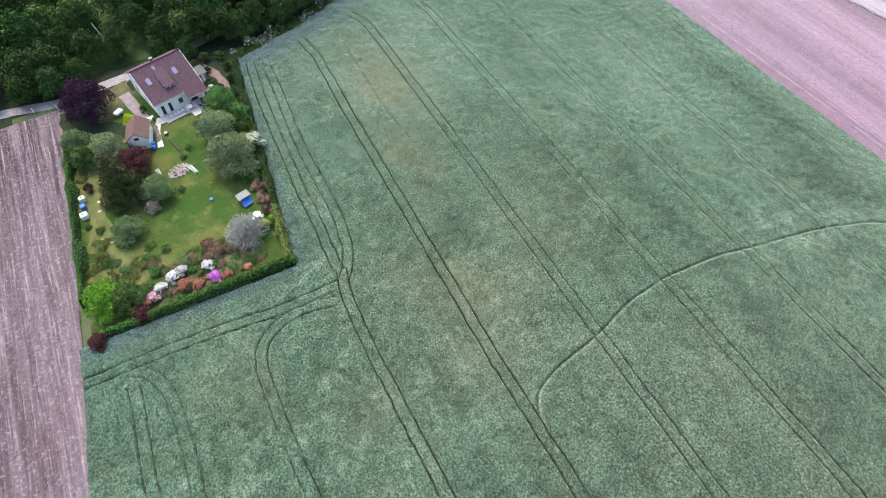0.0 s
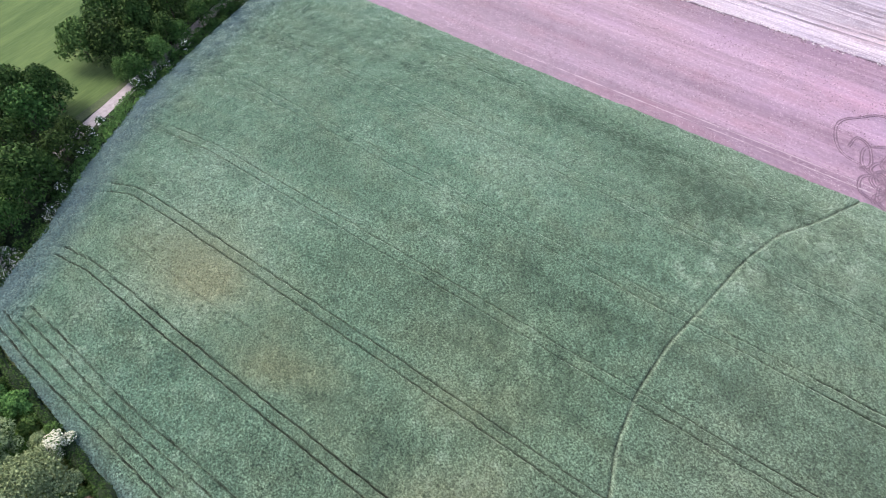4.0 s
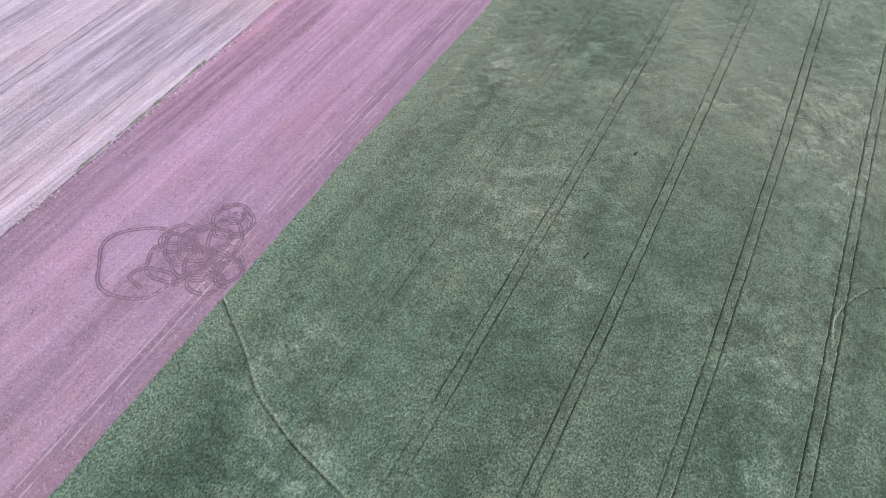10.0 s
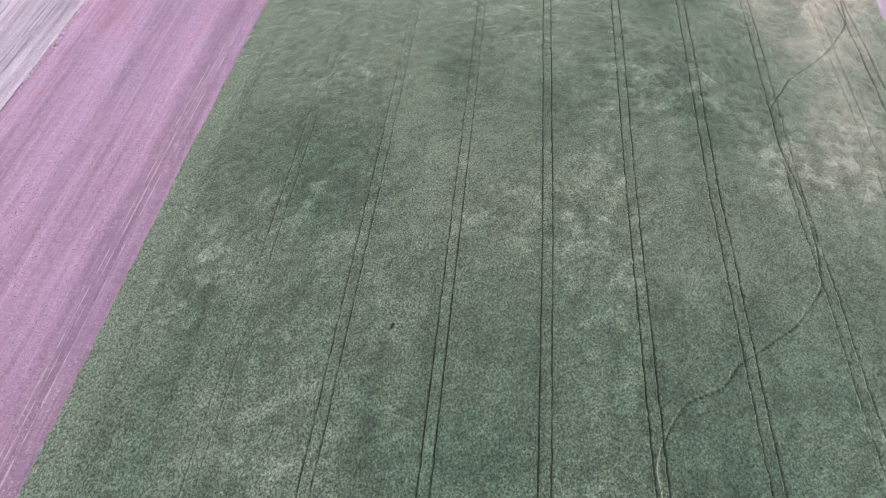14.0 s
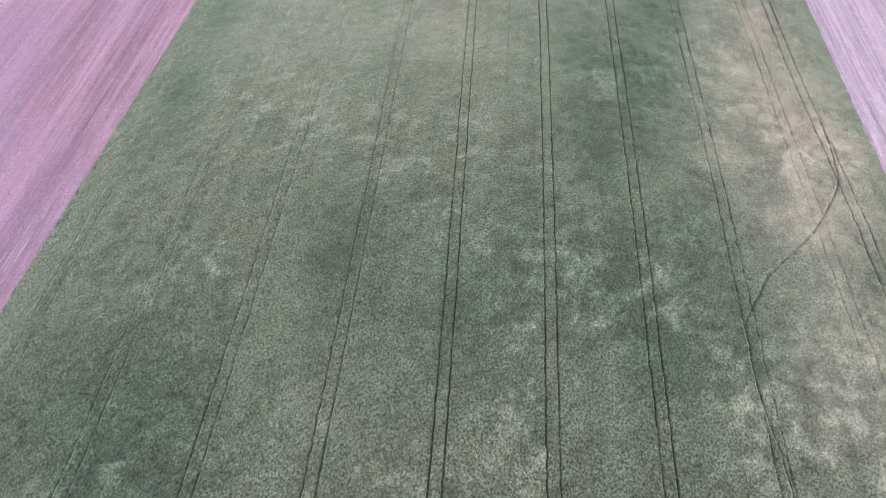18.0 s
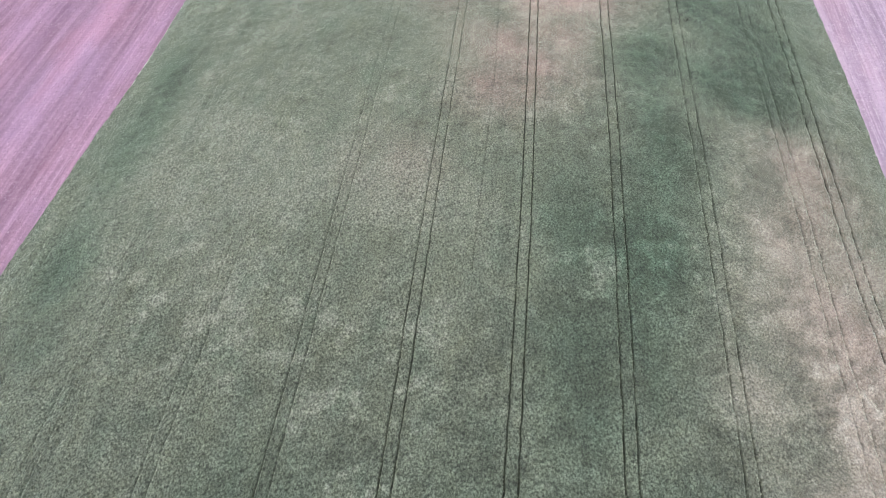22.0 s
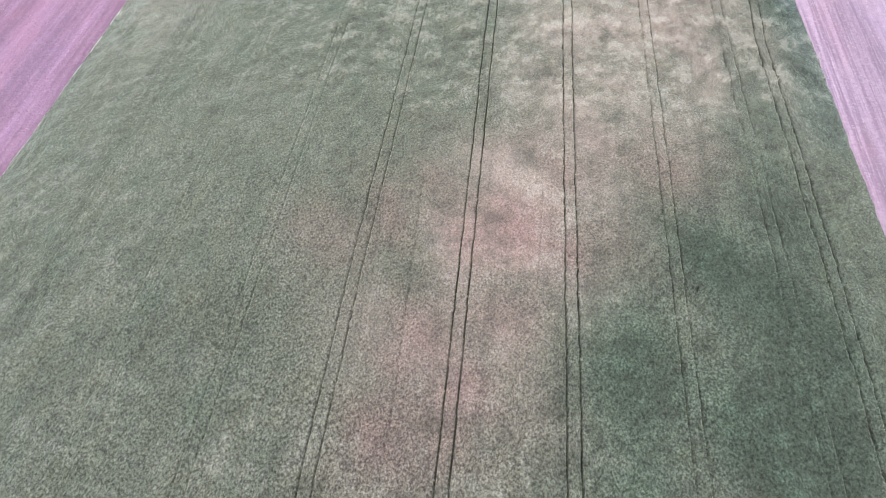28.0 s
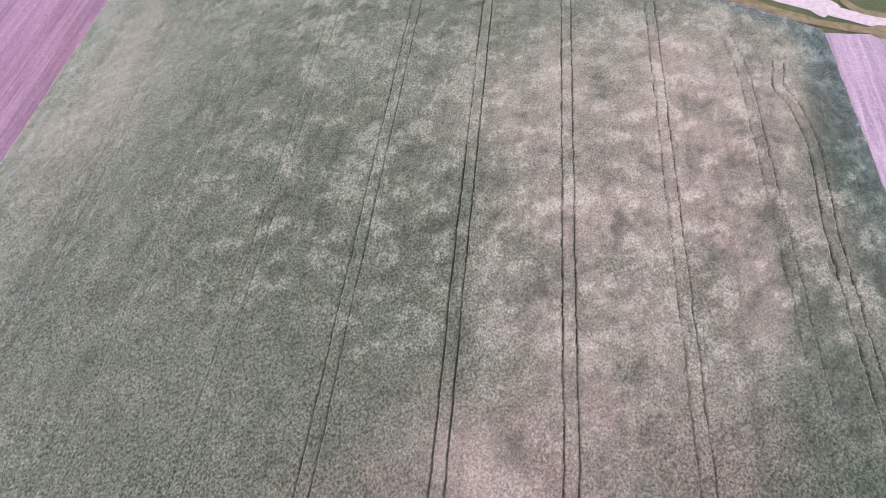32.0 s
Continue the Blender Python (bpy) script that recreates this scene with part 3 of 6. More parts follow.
DRY_PATCHES += [(-11, -160, 7, 14, 0.85), (-8, -145, 6, 12, 0.7), (-4, -130, 5, 10, 0.45), (0, -110, 13, 16, 0.5), (-20, -118, 12, 14, 0.4), (36, -112, 9, 9, 0.35), (20, -105, 7, 12, 0.3), (-70, 235, 9, 34, 0.5), (40, 226, 13, 20, 0.95), (30, 242, 16, 11, 0.85)]
RUSSET_PATCHES = [(-5, 140, 8, 8, 0.5), (2, 132, 9, 8, 0.55), (-6, 127, 9, 8, 0.5), (6, 145, 6, 6, 0.4), (4, 160, 11, 9, 0.62), (-8, 163, 9, 8, 0.5), (11, 168, 7, 6, 0.35), (-20, 157, 8, 6, 0.35), (-23, 105, 8, 8, 0.2), (46, 108, 6, 14, 0.45), (46, 80, 6, 14, 0.35), (16, 158, 8, 7, 0.5), (36, 220, 16, 24, 0.28), (30, 174, 10, 7, 0.5), (12, 174, 14, 8, 0.35)]
# pale crop; the wide southern entries put backlit sheen into the colour
PALE_PATCHES = [(-50, 95, 24, 22, 1.0), (-22, 96, 16, 16, 0.9), (2, 94, 8, 8, 0.4), (-64, 100, 10, 22, 0.7), (-28, 82, 10, 8, 0.5), (-38, 110, 16, 18, 0.7), (-36, 130, 10, 10, 0.5), (-66, 200, 7, 40, 0.7), (-62, 226, 12, 24, 0.7), (-24, 238, 10, 8, 0.6), (-26, -176, 14, 12, 0.9), (-44, -152, 10, 16, 0.8), (-58, -138, 9, 20, 0.8), (-12, -176, 10, 12, 0.6), (12, 238, 30, 14, 0.4), (-62, -30, 3, 24, 0.5), (-20, -168, 24, 20, 1.0), (-30, -148, 14, 18, 0.6), (-18, 132, 11, 12, 0.5), (-45, 165, 24, 30, 0.45)]
# lush crop, and tone patches that darken ground seen from steeply above
LUSH_DARK_PATCHES = [(19, 90, 7, 22, 0.8), (9, 68, 8, 18, 0.5), (-71, 112, 4, 18, 0.9), (-71, 75, 4, 14, 0.6), (8, 98, 8, 14, 0.7), (23, 112, 8, 16, 0.9), (24, 140, 7, 14, 1.0), (35, 138, 8, 16, 1.0), (44, 150, 7, 22, 1.0), (33, 157, 9, 10, 0.9), (45, 188, 5, 18, 1.0), (54, 215, 5, 30, 0.7), (-58, 8, 16, 24, 0.6), (-15, -38, 36, 16, 0.5), (32, -8, 14, 24, 0.25), (0, -62, 30, 20, 0.4), (40, 128, 8, 12, 0.9)]
LUSH_DARK_PATCHES += [(-40, -156, 5, 12, 0.5), (-25, -143, 6, 14, 0.4), (-29, -125, 6, 10, 0.35), (-26, -107, 6, 8, 0.4), (-4, -126, 5, 8, 0.3), (-39, -116, 5, 10, 0.3), (-75, -123, 4, 16, 0.9), (-69, -103, 4, 14, 0.9), (7, -141, 4, 12, 0.3), (3, -157, 4, 10, 0.3), (-55, -19, 12, 16, 0.5), (-29, -45, 9, 16, 0.5), (-41, -64, 12, 14, 0.5), (-68, -20, 4, 30, 0.5), (18, 36, 20, 20, 0.6), (-2, 38, 20, 18, 0.55), (-30, 40, 14, 14, 0.4), (6, -30, 26, 26, 0.45), (-16, -24, 22, 22, 0.4), (24, -52, 14, 20, 0.35), (41, 138, 9, 24, 1.0)]


def patches(P, rows, cell, seed):
    out = np.zeros(len(P))
    for x, y, a, b, s in rows:
        out = np.maximum(out, s * np.exp(-0.9 * (((P[:, 0] - x) / a) ** 2 + ((P[:, 1] - y) / b) ** 2)))
    return np.clip(out * (0.35 + 1.3 * vnoise(P[:, 0] + 0.4 * P[:, 1], P[:, 1] * 0.7, cell, seed)), 0, 0.92)


def crop_fields(P):
    """What sets the crop apart from spot to spot: wheel ruts, trodden trails, ripeness, the bluish band at the edges.
    """
    wig = P.copy()
    wig[:, 0] += 0.07 * (vnoise(P[:, 1], P[:, 0] * 0.02, 3.0, 21) - 0.5) + 0.13 * (vnoise(P[:, 1], P[:, 0] * 0.2, 1.0, 22) - 0.5) + 0.18 * np.clip((P[:, 0] - 4) / 12, 0, 1) * (vnoise(P[:, 1], P[:, 0] * 0.1, 1.6, 24) - 0.5)
    wig[:, 1] += 0.12 * (vnoise(P[:, 0], P[:, 1] * 0.02, 3.0, 23) - 0.5)
    f = {"rut": np.zeros(len(P)), "trample": np.zeros(len(P))}
    beads = np.clip(2.4 * vnoise(P[:, 1], P[:, 0] * 0.7, 0.8, 25) - 0.9, 0, 1)      # stalks fallen across the ruts
    for k, (line, depth) in enumerate(TRAMLINES):
        wide = (0.12 if k < 2 else 0.16) if k < 10 else 0.17
        for one in twin(line):
            d = distance(wig, one)
            fade = np.clip(depth * (0.45 + 0.9 * vnoise(P[:, 0], P[:, 1], 9.0, 31)), 0, 1) if depth < 0.8 else np.clip(depth * (0.75 + 0.4 * vnoise(P[:, 0], P[:, 1], 5.0, 32)), 0, 1)
            fade = fade * (1 - np.interp(P[:, 1], *GROWN_OVER.get(k, ((-200, -100), (0.2 if k < 10 else 0, 0)))))
            bend = np.clip((-92 - P[:, 1]) / 8, 0, 1) * (1.0 if k == 7 else 0.7 if k in (8, 9) else 0) + (0.8 * np.clip((P[:, 1] - 200) / 15, 0, 1) if k == 8 else 0)      # the turns at the headland are worn deeper
            fade, w = np.maximum(fade, 0.8 * bend), wide - 0.02 * bend
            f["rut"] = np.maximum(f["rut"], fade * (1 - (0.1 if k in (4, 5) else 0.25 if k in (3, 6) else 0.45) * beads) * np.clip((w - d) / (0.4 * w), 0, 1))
    for line, depth in LONE_LINES:
        f["rut"] = np.maximum(f["rut"], 0.6 * depth * np.clip((0.17 - distance(wig, smooth_line(line))) / 0.1, 0, 1))
    for i, line in enumerate(TRAILS):
        p = smooth_line(line)
        side = distance(wig + np.array([0.08, -0.16]), p)
        near = 0.4 * np.clip(1 - np.abs(P[:, 0] + 1) / 7, 0, 1) if i == 0 else 0.7 * np.clip((-32 - P[:, 1]) / 6, 0, 1)
        f["trample"] = np.maximum(f["trample"], np.maximum((0.30, 0.12)[i], near) * np.clip((0.30 - side) / 0.14, 0, 1) * np.clip(0.6 + 0.6 * vnoise(P[:, 0], P[:, 1], 4.0, 35), 0, 1))
        # the trail's dark side wall, put in with the rut colour
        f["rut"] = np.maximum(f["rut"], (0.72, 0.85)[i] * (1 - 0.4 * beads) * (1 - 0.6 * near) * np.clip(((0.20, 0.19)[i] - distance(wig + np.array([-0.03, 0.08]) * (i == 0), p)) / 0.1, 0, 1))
    f["wind"] = wind_field(P[:, 0], P[:, 1])
    f["wind"] = np.maximum(f["wind"], (np.interp(P[:, 1], [-60, 30], [0.60, 0.48]) + 0.12 * vnoise(P[:, 0], P[:, 1], 2.2, 33)) * np.clip((7.5 + 3 * vnoise(P[:, 1], P[:, 0], 9.0, 34) - (P[:, 0] - west_edge(P[:, 1]))) / 5, 0, 1))
    f["wind"] = np.maximum(f["wind"], 0.50 * np.clip((8.5 - (P[:, 1] - south_edge(P[:, 0]))) / 6, 0, 1) * (P[:, 0] < 14))
    # lush crop together with the patches only darkened in tone
    f["lush"] = patches(P, LUSH_DARK_PATCHES, 9.0, 67)
    f["dry"] = patches(P, DRY_PATCHES, 6.0, 41)
    f["russet"] = patches(P, RUSSET_PATCHES, 5.0, 43)
    f["ripe"] = np.clip((P[:, 1] + 112) / 120 + 0.35 * (vnoise(P[:, 0], P[:, 1], 22.0, 44) - 0.5), 0, 1)
    south = P[:, 1] - south_edge(P[:, 0])
    hedge_w = np.where(P[:, 1] < -129, np.interp(P[:, 1], [-186, -129.8], [13.6, 21.3]) - P[:, 0], 99)
    hedge_n = np.where(P[:, 0] > 20, P[:, 1] + 129, 99)
    rim = np.minimum(np.minimum(south, hedge_w * 1.6 + 2.5), hedge_n * 2.2 + 3.5)
    # slate-blue tone mixed in within some metres of wood and hedges
    f["headland"] = np.clip((8.5 - rim) / 6, 0, 0.9) * (0.6 + 0.6 * vnoise(P[:, 0], P[:, 1], 4.0, 45))
    end = np.interp(P[:, 0], [20, 41, 49, 57], [263, 257.3, 253.4, 249.3]) - P[:, 1]
    f["headland"] = np.maximum(f["headland"], 0.8 * np.clip((4.5 - end) / 3.5, 0, 1) * np.clip((P[:, 0] - 34) / 8, 0, 1))
    f["headland"] = np.maximum(f["headland"], np.interp(P[:, 1], [180, 215, 240], [0.25, 0.5, 0.95]) * np.clip((P[:, 0] - east_edge(P[:, 1]) + 7) / 5, 0, 1) * (P[:, 1] > 180))
    return f


def inside_crop(X, Y):
    edge = east_edge(Y) + 0.3
    garden = np.interp(Y, [-186, -129.8], [13.6, 21.3])      # line of the garden's boundary hedge
    keep = (X < edge) & (Y > south_edge(X)) & ((X < garden - 0.9) | (Y > -128.9 - (X - 21) * 0.045))
    return keep & (Y < np.interp(X, [20, 41, 49, 57], [263, 257.3, 253.4, 249.3]))


def wind_field(x, y):
    """Where wind has pressed the crop: pale ripples, denser towards the north. Pale and lush patches also put sheen and
    shade into the tone.
    """
    u, v = x * 0.86 + y * 0.50, -x * 0.50 + y * 0.86
    warp = 1.2 * (vnoise(x, y, 9, 61) - 0.5)
    ripple = 0.60 * vnoise((u + warp) * 0.75, v + warp, 2.3, 62) + 0.40 * vnoise(u, v + warp, 0.8, 63)
    ripple = np.clip((ripple - 0.53) * 5.0, 0, 1) - 0.5 * np.clip((0.40 - ripple) * 4.0, 0, 1)      # scattered pale clumps, fewer dark hollows
    amount = np.clip(vnoise(x, y, 17, 64) * 1.8 - 0.4, 0, 1) * (0.42 + 0.24 * np.clip((y + 120) / 60, 0, 1) + 0.20 * np.clip((y + 40) / 80, 0, 1)) * (1 - 0.45 * np.clip((y - 75) / 30, 0, 1))
    amount = np.maximum(amount, 0.95 * np.clip((y - 165) / 35, 0, 1.0) * np.clip((x + 60) / 30, 0, 1))
    P = np.stack([x, y], 1)
    pale, lush = patches(P, PALE_PATCHES, 9.0, 66), patches(P, LUSH_DARK_PATCHES, 9.0, 67)
    mottle = 0.26 * (vnoise(u + warp, v, 5.0, 68) - 0.5) + 0.14 * (vnoise(x, y * 0.08, 1.6, 73) - 0.5) + 0.34 * (vnoise(u * 0.8, v, 0.9, 70) - 0.5)
    amount = amount * (1 - 0.75 * pale)
    return np.clip(0.44 + 0.62 * ripple * amount + mottle * (0.9 - 0.5 * pale) + 0.32 * pale - 0.34 * lush, 0, 1)


def canopy(x, y):
    return 0.30 * (wind_field(x, y) - 0.46) + 0.15 * (vnoise(x + 0.55 * y, y * 0.9, 5.5, 1) - 0.5) + 0.13 * (vnoise(x, y, 2.4, 2) - 0.5) + 0.13 * (vnoise(x, y, 1.0, 3) - 0.5)


def give(me, f, repeat=1):
    for name, values in f.items():
        me.attributes.new(name, "FLOAT", "POINT").data.foreach_set("value", np.repeat(values, repeat).astype(np.float32))


def build_crop():
    xs = []
    for k in range(-5, 3):
        xs += list(np.arange(15.0 * k - 2.4, 15.0 * k + 2.4, 0.13))
        xs += list(np.arange(15.0 * k + 2.4, 15.0 * (k + 1) - 2.4, (0.36 if k < -1 else 0.28) if k < 0 else (0.17 if k == 0 else 0.26))) if k < 2 else list(np.r_[np.arange(32.4, 42, 0.28), np.arange(42, 52.6, 0.16), np.arange(52.6, 59.8, 0.28)])
    xs = np.array(sorted(xs))
    west = np.linspace(0, 1, 13)[:-1]
    ys = np.r_[np.arange(-207, -131, 0.36), np.arange(-131, -114, 0.20), np.arange(-114, -101, 0.32), np.arange(-101, -79, 0.19), np.arange(-79, -44, 0.5), np.arange(-44, 78, 0.42), np.arange(78, 263, 0.6)]
    n, m = len(west), len(xs)
    X = np.zeros((len(ys), n + m))
    Y = np.repeat(ys[:, None], n + m, 1)
    w = west_edge(ys)
    X[:, :n] = w[:, None] + ((xs[0] - 0.4) - w)[:, None] * west
    X[:, n:] = xs
    X[:, :n] += 0.25 * (vnoise(Y[:, :n], Y[:, :n] * 0, 2.0, 8) - 0.5) * (west == 0)
    e, rim = east_edge(ys) + 0.3 * (vnoise(ys, ys * 0, 2.5, 5) - 0.5), np.nonzero(xs > 52.6)[0]
    stretch = np.where(e > 54.5, (e - 52.6) / (xs.max() - 52.6), 1.0)
    X[:, n + rim] = 52.6 + (xs[rim][None] - 52.6) * stretch[:, None]
    P = np.stack([X, Y], -1).reshape(-1, 2)
    f = crop_fields(P)
    z = canopy(P[:, 0], P[:, 1]) + 0.05 * (rng.random(len(P)) - 0.5)
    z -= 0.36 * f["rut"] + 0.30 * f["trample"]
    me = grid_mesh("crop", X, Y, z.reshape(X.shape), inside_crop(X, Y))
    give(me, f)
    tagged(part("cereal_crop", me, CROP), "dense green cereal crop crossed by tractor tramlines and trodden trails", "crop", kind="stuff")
    # standing ears and leaves over the canopy
    count = 360000
    P = np.stack([rng.uniform(-82, 59.5, count), rng.uniform(-206, 262, count)], 1)
    P = P[inside_crop(P[:, 0], P[:, 1]) & (P[:, 0] > west_edge(P[:, 1]) + 0.2) & (P[:, 0] < east_edge(P[:, 1]) - 0.5)]
    f = crop_fields(P)
    ok = (f["rut"] < 0.3) & (f["trample"] < 0.02)
    P, f = P[ok], {k: v[ok] for k, v in f.items()}
    c = np.c_[P, canopy(P[:, 0], P[:, 1])]
    k = len(c)
    a, r = rng.uniform(0, math.tau, k), rng.uniform(0.09, 0.19, k)
    lean = 1.1 + 2.6 * (vnoise(c[:, 0], c[:, 1], 7.0, 71) - 0.5) + rng.normal(0, 0.35, k)     # which way the stalks bow
    bow = rng.uniform(0.03, 0.20, k)
    foot = [c + np.stack([r * np.cos(a + q), r * np.sin(a + q), 0 * a - 0.20], 1) for q in (0, 2.09, 4.19)]
    tip = c + np.stack([bow * np.cos(lean), bow * np.sin(lean), rng.uniform(0.18, 0.44, k)], 1)
    v = np.stack([*foot, tip], 1).reshape(-1, 3)
    base = 4 * np.arange(k)[:, None]
    tris = np.stack([base + [0, 1, 3], base + [1, 2, 3], base + [2, 0, 3]], 1).reshape(-1, 3)
    me = quad_mesh("blades", v, tris)
    give(me, {q: f[q] for q in ("dry", "russet", "ripe", "headland", "wind", "lush")}, 4)
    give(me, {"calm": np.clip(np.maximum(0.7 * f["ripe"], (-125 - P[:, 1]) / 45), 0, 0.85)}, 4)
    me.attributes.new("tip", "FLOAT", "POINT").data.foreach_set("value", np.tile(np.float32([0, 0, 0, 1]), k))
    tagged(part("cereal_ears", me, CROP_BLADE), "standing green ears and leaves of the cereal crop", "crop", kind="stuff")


build_crop()
BARE = plain("bare_gap_soil", (0.010, 0.012, 0.008), (0.026, 0.026, 0.018), 3.0, 0.95)
for k, line in enumerate(([(-37.7, -20.8), (-37.4, -19.8)], [(-37.2, -46.7), (-36.9, -45.1)], [(31.0, 151.1), (31.3, 152.1)])):
    X, Y, Z = ribbon(line, 0.16, 0.0, 0.2, 0.12, 50 + k)
    Z = canopy(X.ravel(), Y.ravel()).reshape(X.shape) + 0.32
    tagged(part("crop_gap", grid_mesh("crop_gap", X, Y, Z), BARE), "small dark gap torn in the standing crop", "gap", "gaps in the crop", "stuff")


# ---- tracks, verges, garden floor ----
def flat(name, label, mat, points, half, z, category, step=1.0, wobble=0.15, seed=0, kind="structure"):
    return tagged(part(name, grid_mesh(name, *ribbon(points, half, z, step, wobble, seed)), mat), label, category, kind=kind)


G = GROUND_Z
flat("road", "pale gravel lane running along the wood", LANE, [(130, -200), (58, -192.2), (49, -190), (38, -191.6), (30, -192), (12, -198), (-8, -202), (-23, -204.2), (-32, -205.2), (-50, -208), (-90, -213), (-140, -214)], 1.3, G + 0.03, "lane", seed=1)
flat("road_north", "pale dirt road past the field corner", TRACK, [(0, 284), (30, 269.5), (48, 260.6), (56, 257), (62, 254.6), (67, 252.6), (75, 251.8), (130, 251.4)], 1.5, G + 0.05, "dirt road", wobble=0.3, seed=2)
flat("road_branch", "pale dirt track turning off towards the north", TRACK, [(59.2, 255.4), (56.6, 258.2), (55.4, 266), (57, 290)], 2.4, G + 0.056, "dirt road", wobble=0.3, seed=21)
VERGE = plain("dry_verge", (0.10, 0.085, 0.045), (0.24, 0.20, 0.12), 0.8, 0.95, relief=0.1)
flat("verge_north", "rough yellowed grass verge between field and road", VERGE, [(0, 279.6), (28, 265.6), (42.8, 258.4), (51.5, 254.3), (57.4, 252.0), (66, 250.2), (130, 249.6)], 1.35, G + 0.09, "verge", step=0.6, wobble=0.6, seed=3)
flat("margin_north", "strip of bare reddish earth along the crop", SOIL_PINK, [(10, 273), (28, 264.1), (41.7, 257.4), (48.9, 253.8), (56.1, 249.9)], 0.42, G + 0.12, "field margin", step=0.6, wobble=0.3, seed=22)
flat("verge_far", "browned grass bank on the far side of the road", VERGE, [(61.8, 290), (61.2, 266), (61.6, 258.4), (63.6, 256.0), (68, 254.6), (130, 253.6)], 0.75, G + 0.08, "verge", step=0.6, wobble=0.5, seed=5)
flat("verge_west", "low weedy bank between the two tilled fields", plain("weed_verge", (0.06, 0.075, 0.05), (0.20, 0.18, 0.16), 0.8, 0.95, relief=0.1), [(far_border(y), y) for y in range(-76, -38, 2)], 0.28, G + 0.2, "verge", step=0.5, wobble=0.25, seed=4)
PALE_RUN = plain("dried_wheel_run", (0.27, 0.19, 0.235), (0.37, 0.285, 0.33), 1.6, 0.95, relief=0.03)
for k, off in enumerate((3.4, 4.7, 5.6)):
    flat("wheel_run", "pale dried wheel run along the rosy field", PALE_RUN, [(west_edge(y) - off, y) for y in range(-150 + 25 * k, 70 - 15 * k, 6)], 0.075, G + 0.078, "wheel track", step=1.2, wobble=0.13, seed=30 + k, kind="stuff")
DARK_RUN = plain("damp_wheel_run", (0.17, 0.135, 0.165), (0.27, 0.22, 0.26), 1.6, 0.95)
for k, off in enumerate((5.5, 7.4, 15, 16.9, 27, 28.9)):
    flat("wheel_run", "dark wheel run along the pale drilled field", DARK_RUN, [(far_border(y) - off, y) for y in range(-165 + 7 * k, 300, 6)], 0.13, G + 0.225, "wheel track", step=1.2, wobble=0.15, seed=40 + k, kind="stuff")
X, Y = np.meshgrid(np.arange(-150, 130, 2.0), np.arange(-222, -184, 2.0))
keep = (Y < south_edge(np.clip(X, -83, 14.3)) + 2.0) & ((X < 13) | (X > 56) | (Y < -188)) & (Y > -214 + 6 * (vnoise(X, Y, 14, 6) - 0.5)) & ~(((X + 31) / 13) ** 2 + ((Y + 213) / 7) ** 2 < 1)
tagged(part("wood_floor", grid_mesh("wood_floor", X, Y, G - 0.06 + 0.12 * (vnoise(X, Y, 4, 5) - 0.5), keep), SHADE_FLOOR), "leaf litter under the trees, shade mixed into its colour", "ground", kind="structure")

X, Y = np.meshgrid(np.arange(12, 53.5, 0.6), np.arange(-188, -129, 0.6))
inside = (Y < -129.7) & (Y > -187.2) & (X > np.interp(Y, [-186, -129.8], [13.4, 21.1])) & (X < np.interp(Y, [-187, -131], [49.3, 52.4]))
lawn = part("lawn", grid_mesh("lawn", X, Y, G + 0.04 + 0.10 * (vnoise(X, Y, 3, 2) - 0.5), inside), LAWN)
tagged(lawn, "mown garden lawn with yellowed patches", "lawn", kind="structure")
n = 9000
gx, gy = rng.uniform(14, 52, n), rng.uniform(-187, -130, n)
ok = (gx > np.interp(gy, [-186, -129.8], [14, 21.5])) & (gx < np.interp(gy, [-187, -131], [48.8, 51.8])) & (vnoise(gx, gy, 4, 12) > 0.42) & ~((gx > 22) & (gx < 36) & (gy < -173))
c = np.stack([gx, gy, np.full(n, G + 0.12)], 1)[ok]
tagged(part("grass_tufts", quad_mesh("grass_tufts", *leaves(c, np.tile([0, 0, 1.6], (len(c), 1)), 0.09, 0.5)), GRASS_BLADE), "uneven tufts in the lawn", "grass", kind="stuff")

flat("garden_path", "worn paved garden path beside the garage", PAVING, [(31.8, -175.6), (33.0, -173), (33.3, -170), (33.6, -167.2)], 0.5, G + 0.10, "path", step=0.5, wobble=0.1, seed=6)
flat("drive", "pale gravel drive up to the garage", YARD, [(36.8, -186.4), (36.1, -184), (35.6, -181), (34.6, -177.8), (34.0, -175.6)], 1.05, G + 0.09, "drive", step=0.7, wobble=0.25, seed=7)
flat("side_path", "earthy path along the boundary hedge", plain("bare_earth", (0.13, 0.085, 0.08), (0.23, 0.165, 0.155), 1.2, 0.95), [(22, -190), (19.2, -185.5), (17.8, -181.5), (17.4, -177)], 0.9, G + 0.12, "path", step=0.6, wobble=0.3, seed=8)
flat("bed_border", "planted bed under the flowering shrubs", BED, [(45.5, -134.2), (42, -134.2), (36, -135.0), (30, -136.0), (24.5, -136.2)], 3.2, G + 0.11, "flower bed", step=0.5, wobble=1.4, seed=9)
flat("bed_west", "leafy ground under the large shrubs", BED, [(46, -178), (44.6, -172), (42, -166), (39.8, -158), (38.4, -154)], 2.4, G + 0.10, "flower bed", step=0.5, wobble=1.3, seed=10)

# sheets in the shade-dark tone, laid where beech and house shade the ground
flat("yard", "bare yard under the purple beech, shade put in its colour", SHADE_FLOOR, [(46.6, -186.6), (46, -178), (41, -176.4), (39.4, -173)], 3.0, G + 0.115, "yard", step=0.8, wobble=0.8, seed=12)
